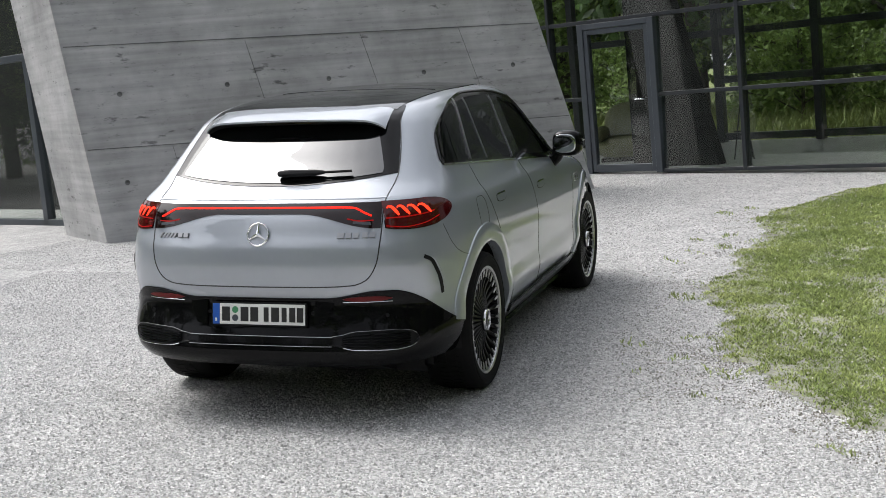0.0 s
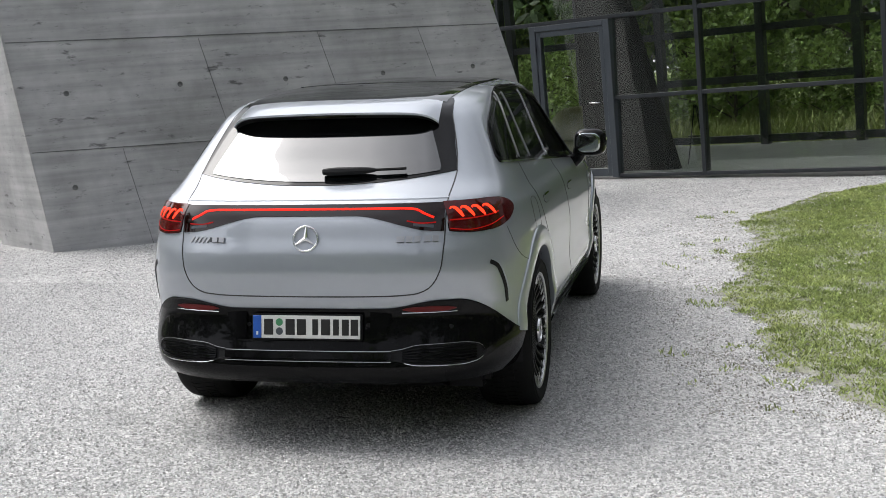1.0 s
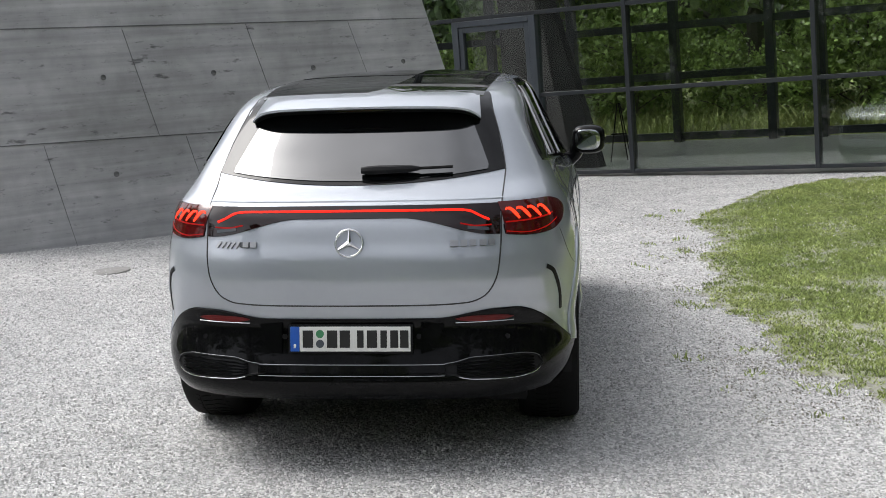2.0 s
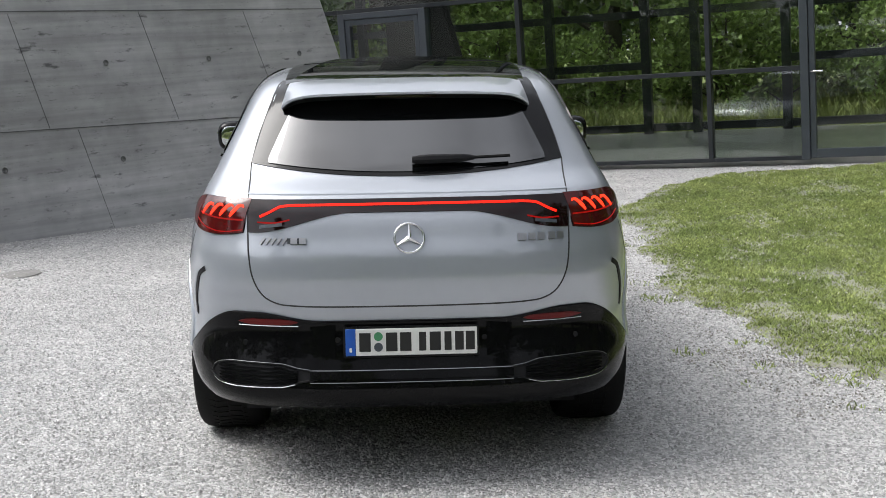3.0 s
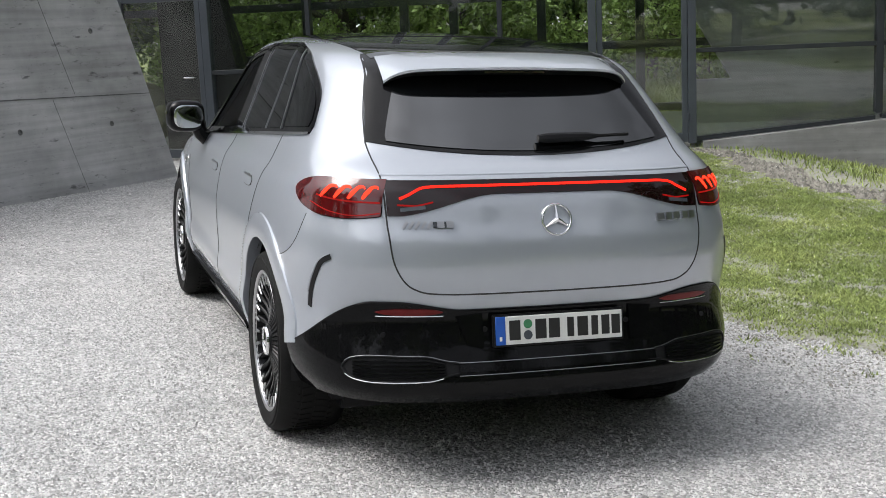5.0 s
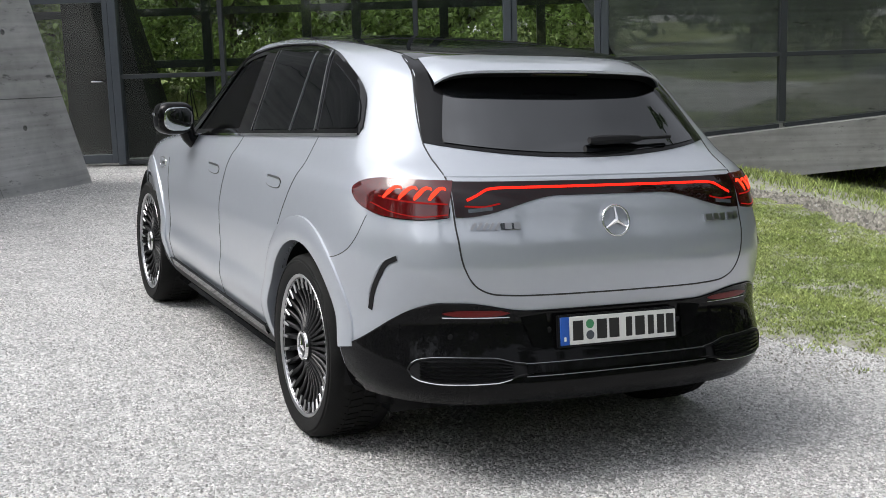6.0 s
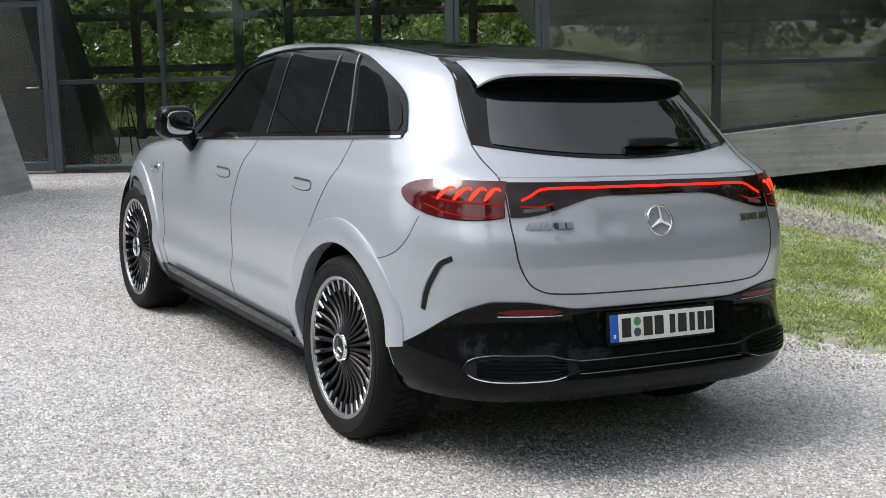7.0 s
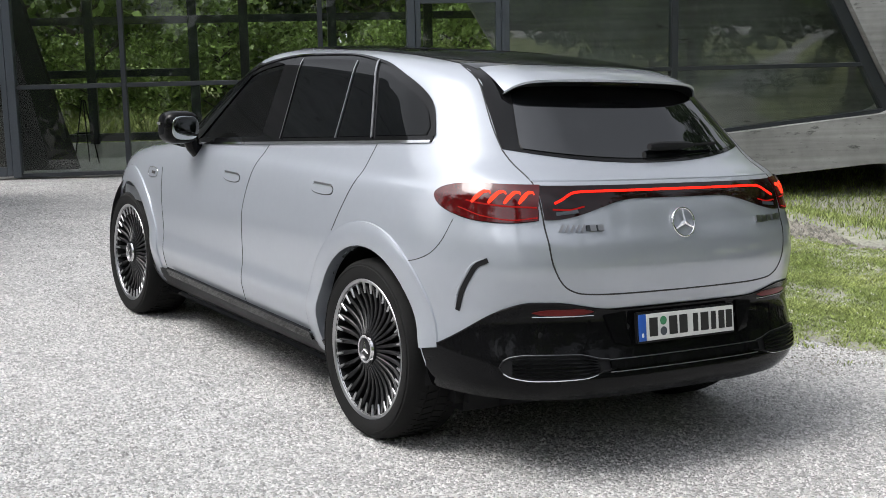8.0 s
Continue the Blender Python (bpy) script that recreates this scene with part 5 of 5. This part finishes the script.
# ---- inside the hall ----
CUSHION = material("olive_fabric", (0.16, 0.16, 0.08), 0.85, vary=0.15, scale=6, bump=0.002, bump_scale=120)
ac = thing("armchair", "low rounded olive fabric armchair on the hall floor", "armchair", FACADE @ pose(-1.5, 1.7, 0.10, 0, 0, 25))
part("seat", rounded(0.48, 0.42, 0.17, 3.0), CUSHION, ac, m=Matrix.Translation((0, 0, 0.22)))
part("backrest", rounded(0.46, 0.16, 0.36, 2.6), CUSHION, ac, m=Matrix.Translation((0.05, 0.32, 0.56)))
for sx in (-1, 1):
    part("armrest", rounded(0.12, 0.38, 0.13, 2.6), CUSHION, ac, m=Matrix.Translation((sx * 0.42, 0.02, 0.44)))
part("foot", box(-0.4, 0.4, -0.3, 0.3, 0.0, 0.07, 0.01), BLACK_PLASTIC, ac)
st = thing("easel", "thin dark wooden easel standing in the hall", "easel", FACADE @ pose(0.86, 1.2, 0.10))
for x0, x1, y in ((-0.16, -0.02, 0.0), (0.16, 0.02, 0.0), (0.0, 0.0, 0.25)):
    part("leg", tube([(x0, y, 0.0), (x1, 0.02, 0.85)], 0.009, 8), BLACK_PLASTIC, st)
part("shelf", box(-0.12, 0.12, -0.04, 0.0, 0.4, 0.42, 0.004), BLACK_PLASTIC, st)
for s0, s1 in ((-2.9, -1.6),):
    cab = thing("low_cabinet", "dark low cabinet inside the glazing", "cabinet", FACADE @ pose(-4.2, 1.0, 0.10))
    part("carcass", box(-0.6, 0.6, 0, 0.45, 0.06, 0.82, 0.01), STEEL, cab)
    part("plinth", box(-0.56, 0.56, 0.04, 0.41, 0.0, 0.06), BLACK_PLASTIC, cab)
    part("door", box(-0.59, -0.005, -0.02, -0.001, 0.08, 0.80, 0.004), BLACK_PLASTIC, cab)
    part("door", box(0.005, 0.59, -0.02, -0.001, 0.08, 0.80, 0.004), BLACK_PLASTIC, cab)

# ---- trees ----
def leaf_cloud(rng, centres, radii, count, size):
    """Many small bent leaves scattered through clumps."""
    k = rng.integers(0, len(centres), count)
    d = rng.normal(size=(count, 3))
    d /= np.linalg.norm(d, axis=1, keepdims=True)
    c = centres[k] + d * (radii[k] * rng.uniform(0.45, 1.0, count) ** 0.5)[:, None]
    a = rng.normal(size=(count, 3))
    a /= np.linalg.norm(a, axis=1, keepdims=True)
    b = np.cross(a, rng.normal(size=(count, 3)))
    b /= np.linalg.norm(b, axis=1, keepdims=True)
    s = size * rng.uniform(0.6, 1.4, count)[:, None]
    V = np.stack([c - a * s, c + b * s * 0.55, c + a * s, c - b * s * 0.55], 1).reshape(-1, 3)
    F = np.arange(count * 4).reshape(-1, 4)
    return V.tolist(), F.tolist()


def broadleaf(name, seed, height, spread, mat, leaves, size, label, start=0.22):
    """A tapered trunk, rising limbs and a crown of leaf clumps with gaps."""
    rng = np.random.default_rng(seed)
    tree = thing(name, label, "tree")
    trunk_pts = [(0.12 * math.sin(z * 0.5 + seed), 0.1 * math.cos(z * 0.4), z) for z in np.linspace(-0.3, height * 0.85, 9)]
    part("trunk", tube(trunk_pts, np.linspace(height * 0.02, height * 0.004, 9), 9), BARK, tree)
    centres, radii = [], []
    for i in range(16):
        z = height * (start + (0.72 - start) * i / 15)
        a = i * 2.4 + seed
        reach = spread * (1.0 - 0.55 * abs(i / 15 - 0.35)) * rng.uniform(0.7, 1.1)
        tip = (reach * math.cos(a), reach * math.sin(a), z + reach * 0.45)
        mid_ = (tip[0] * 0.5, tip[1] * 0.5, z + reach * 0.3)
        part("limb", tube([(0, 0, z), mid_, tip], [height * 0.007, height * 0.005, 0.012], 6), BARK, tree)
        for q, f in ((tip, 1.0), (mid_, 0.85)):
            for _ in range(2):
                centres.append(np.array(q) + rng.normal(size=3) * spread * 0.16)
                radii.append(spread * rng.uniform(0.20, 0.34) * f)
    for i in range(5):
        centres.append(np.array([0, 0, height * (0.76 + 0.05 * i)]) + rng.normal(size=3) * spread * 0.12)
        radii.append(spread * 0.3 * (1 - 0.14 * i))
    v, f = leaf_cloud(rng, np.array(centres), np.array(radii), leaves, size)
    part("crown", mesh_from("crown", v, f, mat), mat, tree, smooth=False)
    return tree


def conifer(name, seed, height, spread, leaves, label):
    rng = np.random.default_rng(seed)
    tree = thing(name, label, "tree")
    part("trunk", tube([(0, 0, -0.3), (0.03, 0, height * 0.5), (0, 0, height)], [height * 0.016, height * 0.01, 0.015], 9), BARK, tree)
    centres, radii = [], []
    for i in range(46):
        t = (i / 45) ** 0.9
        z = height * (0.1 + 0.88 * t)
        reach = spread * (1 - t) ** 0.85 * rng.uniform(0.6, 1.05) + 0.1
        a = i * 2.39996
        tip = np.array([reach * math.cos(a), reach * math.sin(a), z - reach * 0.25])
        part("limb", tube([(0, 0, z), tuple(tip)], [0.03, 0.008], 5), BARK, tree)
        for k in (0.35, 0.7, 1.0):
            centres.append(np.array([0, 0, z]) * (1 - k) + tip * k)
            radii.append(0.12 * spread * (1.15 - 0.4 * k) + 0.08)
    v, f = leaf_cloud(rng, np.array(centres), np.array(radii), leaves, 0.09)
    part("crown", mesh_from("crown", v, f, LEAF_DARK), LEAF_DARK, tree, smooth=False)
    return tree


rng = np.random.default_rng(5)
kinds = [
    broadleaf("broadleaf_tree", 1, 10.5, 3.4, LEAF, 9000, 0.13, "leafy green broadleaf tree with a full crown", 0.10),
    broadleaf("broadleaf_tree", 2, 8.0, 2.9, LEAF, 8000, 0.12, "leafy green broadleaf tree with low branches", 0.06),
    broadleaf("broadleaf_tree", 3, 12.0, 3.6, LEAF_DARK, 9000, 0.14, "dark green broadleaf tree at the wood's edge", 0.12),
    conifer("conifer_tree", 4, 13.0, 2.9, 11000, "tall dark spruce at the wood's edge"),
]
shrub = broadleaf("shrub", 7, 2.1, 1.1, LEAF, 3800, 0.055, "leafy green shrub in long grass", 0.05)
tagged(shrub, category="shrub")


def far_lie(x, y):
    return float(lie(x, y))


def plant(kind, x, y, turn, scale):
    m = pose(x, y, far_lie(x, y), 0, 0, turn) @ Matrix.Diagonal((scale, scale, scale, 1))
    t = copy_thing(kind, m)
    t.scale = (scale, scale, scale)
    return t


spots = []
# behind the hall: two loose rows across the view
for i, s in enumerate(np.linspace(-13, 26, 17)):
    p = FACADE @ Vector((s + rng.uniform(-0.8, 0.8), 12.5 + rng.uniform(-1.5, 2.0), 0))
    spots.append((p.x, p.y, (0, 1, 0, 2, 1)[i % 5]))
for i, s in enumerate(np.linspace(-15, 34, 15)):
    p = FACADE @ Vector((s + rng.uniform(-1, 1), 19 + rng.uniform(-1.5, 2.5), 0))
    spots.append((p.x, p.y, (3, 2, 0, 3)[i % 4]))
# the wood's edge behind and beside the drive
for i, a in enumerate(np.linspace(150, 372, 26)):
    r = 21 + 5 * math.sin(i * 2.3) + rng.uniform(-1, 1)
    if 205 < a < 235:
        r += 9
    spots.append((-1 + r * math.cos(radians(a)), -1 + r * math.sin(radians(a)), (3, 0, 2, 1, 3, 2)[i % 6]))
for x, y, k in ((13.5, -4.5, 0), (12.0, -9.0, 2), (17.0, -1.5, 3), (17.5, 5.5, 0), (16.5, 10.5, 1), (-16, 1, 0)):
    spots.append((x, y, k))
used = set()
for i, (x, y, k) in enumerate(spots):
    turn, sc = rng.uniform(0, 360), rng.uniform(0.85, 1.2)
    if k not in used:
        used.add(k)
        kinds[k].matrix_basis = pose(x, y, far_lie(x, y), 0, 0, turn)
    else:
        plant(kinds[k], x, y, turn, sc)
plant(kinds[3], 13.2, 1.0, 40, 1.08)
plant(kinds[3], 14.8, -1.6, 110, 1.0)
for k in kinds:
    for t in [o for o in bpy.data.objects if o.name.split(".")[0] == k.name.split(".")[0] and not o.parent]:
        t["group"] = "trees of the wood's edge"
shrub_spots = []
for s in np.linspace(-7, 12, 13):
    p = FACADE @ Vector((s + rng.uniform(-0.5, 0.5), 9.2 + rng.uniform(-0.6, 1.2), 0))
    shrub_spots.append((p.x, p.y))
shrub_spots += [(15.0, 6.6), (15.8, 4.2), (15.2, 8.2), (16.2, 1.5)]
for i, (x, y) in enumerate(shrub_spots):
    if i == 0:
        shrub.matrix_basis = pose(x, y, far_lie(x, y))
    else:
        plant(shrub, x, y, rng.uniform(0, 360), rng.uniform(0.75, 1.3))
for t in [o for o in bpy.data.objects if o.name.split(".")[0] == "shrub"]:
    t["group"] = "shrubs in the meadow"

# dense undergrowth far off, all round, that closes the view below the crowns
rng = np.random.default_rng(17)
around = rng.uniform(0, 2 * np.pi, 420)
reach_ = rng.uniform(37, 45, 420)
tall = rng.uniform(0.3, 1.0, 420) ** 0.7 * 5.5
wood_c = np.stack([reach_ * np.cos(around), 4 + reach_ * np.sin(around), tall], 1)
v, f = leaf_cloud(rng, wood_c, rng.uniform(1.6, 2.8, 420), 42000, 0.34)
tagged(part("far_woods", mesh_from("far_woods", v, f, LEAF_DARK), LEAF_DARK, smooth=False), "dense dark green undergrowth at the wood's edge", "woods", kind="stuff")

# meadow behind the hall and lawns round the drive, each a sheet just over the gravel
def meadow(name, inside, x0, x1, y0, y1, step, mat, label, lift=-0.012):
    xs, ys = np.arange(x0, x1, step), np.arange(y0, y1, step)
    v, f = sheet(xs, ys, lambda X, Y: lie(X, Y) + lift + np.clip(inside(X, Y) * 0.14, -0.06, 0.03))
    V = np.array(v)
    I = inside(V[:, 0], V[:, 1])
    f = [q for q in f if I[list(q)].max() > -0.05]
    bm = bmesh.new()
    bm.from_mesh(mesh_from(name, v, f, mat))
    bmesh.ops.delete(bm, geom=[w for w in bm.verts if not w.link_faces], context="VERTS")
    o = part(name, bm, mat)
    return tagged(o, label, "grass", kind="structure")


def behind_hall(x, y):
    d = 0.4238 * (x - 0.28) + 0.9058 * (y - 11.41)
    return np.minimum(d - 4.9, 160 - d)


def outer_lawn(x, y):
    """The lower lawn past the gravel strip, under the raised beam."""
    right = x - (5.92 + 0.12 * np.sin(y * 1.9) + 0.08 * np.sin(y * 4.1) - 0.35 * smoothstep(4.5, 2.0, y))
    d = 0.4238 * (x - 0.28) + 0.9058 * (y - 11.41)
    return np.minimum(np.minimum(right, 2.5 - d), np.minimum(y + 14, 60 - x))


meadow("meadow", behind_hall, -60, 90, -30, 130, 1.5, MEADOW, "bright green meadow behind the hall")
def rear_lawn(x, y):
    """An unseen lawn past the drive, under the trees, added to darken reflections."""
    return np.minimum(np.hypot(x + 1.0, y - 1.0) - 13.5 + 0.6 * np.sin(x * 0.7), -5.0 - y + 0.25 * np.sin(x * 1.1))


meadow("lawn_rear", rear_lawn, -150, 150, -170, -4, 2.0, MEADOW, "unseen green lawn added under the trees past the drive")
meadow("turf", in_turf, 1.0, 7.0, -1.6, 10.0, 0.08, SOIL, "worn patchy turf with bare soil at its edges")
meadow("lawn", outer_lawn, 5.5, 40, -15, 14, 0.3, SOIL, "green lawn beyond the gravel strip")


def blades(name, n, inside, bounds, hmin, hmax, width, label, seed, patch=0.95, fade=0.55, lean=0.55, mat=None):
    """Single grass blades, thinner towards the edge and in worn patches."""
    rng = np.random.default_rng(seed)
    x, y = rng.uniform(bounds[0], bounds[1], n * 3), rng.uniform(bounds[2], bounds[3], n * 3)
    e = inside(x, y)
    wear = 0.70 + 0.40 * np.sin(x * 2.1 + 1.9 * np.sin(y * 1.7 + x)) * np.sin(y * 1.9 + 2.2 * np.sin(x * 2.7 - y)) + 0.3 * np.sin(x * 9.1 + 2.0 * np.sin(y * 6.7 + x * 3)) * np.sin(y * 8.3 + 2.3 * np.sin(x * 7.1))
    chance = np.clip(e / fade, 0, 1) * np.clip(0.04 + patch * wear, 0.05, 1)
    ok = np.flatnonzero(rng.uniform(size=n * 3) < chance)[:n]
    x, y, e = x[ok], y[ok], e[ok]
    m = len(x)
    z = lie(x, y) - 0.012 + np.clip(e * 0.14, -0.01, 0.03)
    clump = 0.5 + 0.5 * np.sin(x * 23.0 + 3.0 * np.sin(y * 13.0)) * np.sin(y * 27.0 + 2.5 * np.sin(x * 17.0)) + 0.35 * np.sin(x * 7.0 + 2 * np.sin(y * 4.0)) * np.sin(y * 6.1)
    h = rng.uniform(hmin, hmax, m) * (0.6 + 0.4 * np.clip(e / 0.6, 0, 1)) * np.clip(0.45 + 0.9 * clump, 0.4, 1.7)
    a, t = rng.uniform(0, 2 * np.pi, m), rng.normal(0, lean, (m, 2))
    w = width * rng.uniform(0.6, 1.4, m)
    dx, dy = np.cos(a) * w, np.sin(a) * w
    base, tip = np.stack([x, y, z - 0.01], 1), np.stack([x + t[:, 0] * h, y + t[:, 1] * h, z + h], 1)
    midp = base * 0.5 + tip * 0.5 + np.stack([0 * x, 0 * x, h * 0.14], 1)
    off = np.stack([dx, dy, 0 * dx], 1)
    V = np.stack([base - off, base + off, midp + off * 0.8, midp - off * 0.8, tip], 1).reshape(-1, 3)
    i = np.arange(m) * 5
    faces = np.stack([i, i + 1, i + 2, i + 3], 1).tolist() + np.stack([i + 3, i + 2, i + 4], 1).tolist()
    mat = mat or GRASS
    o = part(name, mesh_from(name, V.tolist(), faces, mat), mat, smooth=False)
    return tagged(o, label, "grass", kind="stuff")


blades("grass", 300000, in_turf, (1.4, 6.4, -1.2, 9.6), 0.009, 0.027, 0.0046, "short green and straw-coloured grass with clover", 11, 1.0, 0.4, 1.15)
blades("lawn_grass", 60000, outer_lawn, (5.8, 15.0, -4, 11), 0.03, 0.08, 0.006, "green lawn grass", 12)
blades("meadow_grass", 45000, behind_hall, (-8, 20, 8, 26), 0.12, 0.42, 0.012, "long meadow grass behind the hall", 13, mat=MEADOW)
def edge_tufts(x, y):
    """Small weedy clumps that stray out into the gravel."""
    spot = np.sin(x * 5.3 + 2.0 * np.sin(y * 3.1)) * np.sin(y * 6.1 + 1.5 * np.sin(x * 4.7)) + 0.5 * np.sin(x * 13.0 + y * 11.0)
    e = in_turf(x, y)
    return np.where((e < 0.2) & (e > -0.55), (spot - 0.62 + 0.7 * e) * 0.9, -1)


blades("stray_grass", 16000, edge_tufts, (1.2, 5.0, -2.2, 7.0), 0.012, 0.032, 0.004, "stray weedy grass tufts in the gravel", 14, 1.2, 0.2, 1.0)
# clover flowers
rng = np.random.default_rng(21)
x, y = rng.uniform(1.9, 5.6, 900), rng.uniform(-0.4, 9, 900)
ok = in_turf(x, y) > 0.3
x, y = x[ok][:330], y[ok][:330]
V, F = [], []
for a, b in zip(x, y):
    z0, r = float(lie(a, b)) + 0.055, 0.0065
    k = len(V)
    V += [(a + r, b, z0), (a, b + r, z0), (a - r, b, z0), (a, b - r, z0), (a, b, z0 + r), (a, b, z0 - r)]
    F += [(k + i, k + (i + 1) % 4, k + 4) for i in range(4)] + [(k + (i + 1) % 4, k + i, k + 5) for i in range(4)]
CLOVER = material("clover_white", (0.7, 0.68, 0.6), 0.8, vary=0.1, scale=50)
tagged(part("clover", mesh_from("clover", V, F, CLOVER), CLOVER, smooth=False), "tiny white clover heads in the grass", "clover", kind="stuff")


# ---- loose stones of the drive ----
def stones(name, n, bounds, smin, smax, seed, label, inside=None, mat=STONES):
    rng = np.random.default_rng(seed)
    x, y = rng.uniform(bounds[0], bounds[1], n), rng.uniform(bounds[2], bounds[3], n)
    if inside is not None:
        ok = inside(x, y)
        x, y = x[ok], y[ok]
    m = len(x)
    s = smin + (smax - smin) * rng.uniform(size=m) ** 2.5
    c = np.stack([x, y, lie(x, y) + s * 0.15], 1)
    unit = np.array([(1, 0, -0.2), (0, 1, -0.2), (-1, 0, -0.2), (0, -1, -0.2), (0.1, 0.1, 0.75)])
    V = c[:, None] + unit[None] * s[:, None, None] * rng.uniform(0.55, 1.3, (m, 5, 1))
    a = rng.uniform(0, np.pi, m)
    d = V - c[:, None]
    V = c[:, None] + np.stack([d[..., 0] * np.cos(a)[:, None] - d[..., 1] * np.sin(a)[:, None], d[..., 0] * np.sin(a)[:, None] + d[..., 1] * np.cos(a)[:, None], d[..., 2]], -1)
    tri = np.array([(0, 1, 4), (1, 2, 4), (2, 3, 4), (3, 0, 4)])
    F = (np.arange(m)[:, None, None] * 5 + tri[None]).reshape(-1, 3)
    return tagged(part(name, mesh_from(name, V.reshape(-1, 3).tolist(), F.tolist(), mat), mat, smooth=False), label, "gravel", kind="stuff")


off_turf = lambda x, y: in_turf(x, y) < 0.25
stones("gravel_stones", 210000, (-4.3, 3.8, -3.3, 3.4), 0.0045, 0.0115, 31, "loose pale grey gravel stones", off_turf)
stones("gravel_stones", 60000, (-6.0, 6.2, 3.4, 10.5), 0.006, 0.014, 32, "loose pale grey gravel stones", off_turf)
def fringe(x, y):
    """Scattered crumbs, thinning out with the distance from the turf."""
    e = in_turf(x, y)
    spot = 0.5 + 0.5 * np.sin(x * 6.7 + 2 * np.sin(y * 5 + x)) * np.sin(y * 7.9 + 2 * np.sin(x * 4 - y)) + 0.3 * np.sin(x * 19 + y * 7) * np.sin(y * 23 - x * 11)
    dice = np.modf(np.abs(np.sin(x * 917.3 + y * 1313.7)) * 437.5)[0]
    return (e < 0.15) & (e > -0.9) & (dice < 0.75 * spot * np.clip(1 + e / 0.7, 0, 1) * (0.3 + 0.7 * (y < 1.2)))


stones("soil_crumbs", 240000, (1.3, 5.4, -2.2, 7.0), 0.004, 0.011, 34, "dark soil crumbs and old clippings at the turf's edge", fringe, RUBBLE)
strip = lambda x, y: (in_turf(x, y) < 0.1) & (outer_lawn(x, y) < 0.15) & (x > 5.2)
stones("rubble", 26000, (5.3, 6.6, 0.5, 8.6), 0.012, 0.04, 33, "grey rubble along the edge of the lawn", strip, RUBBLE)
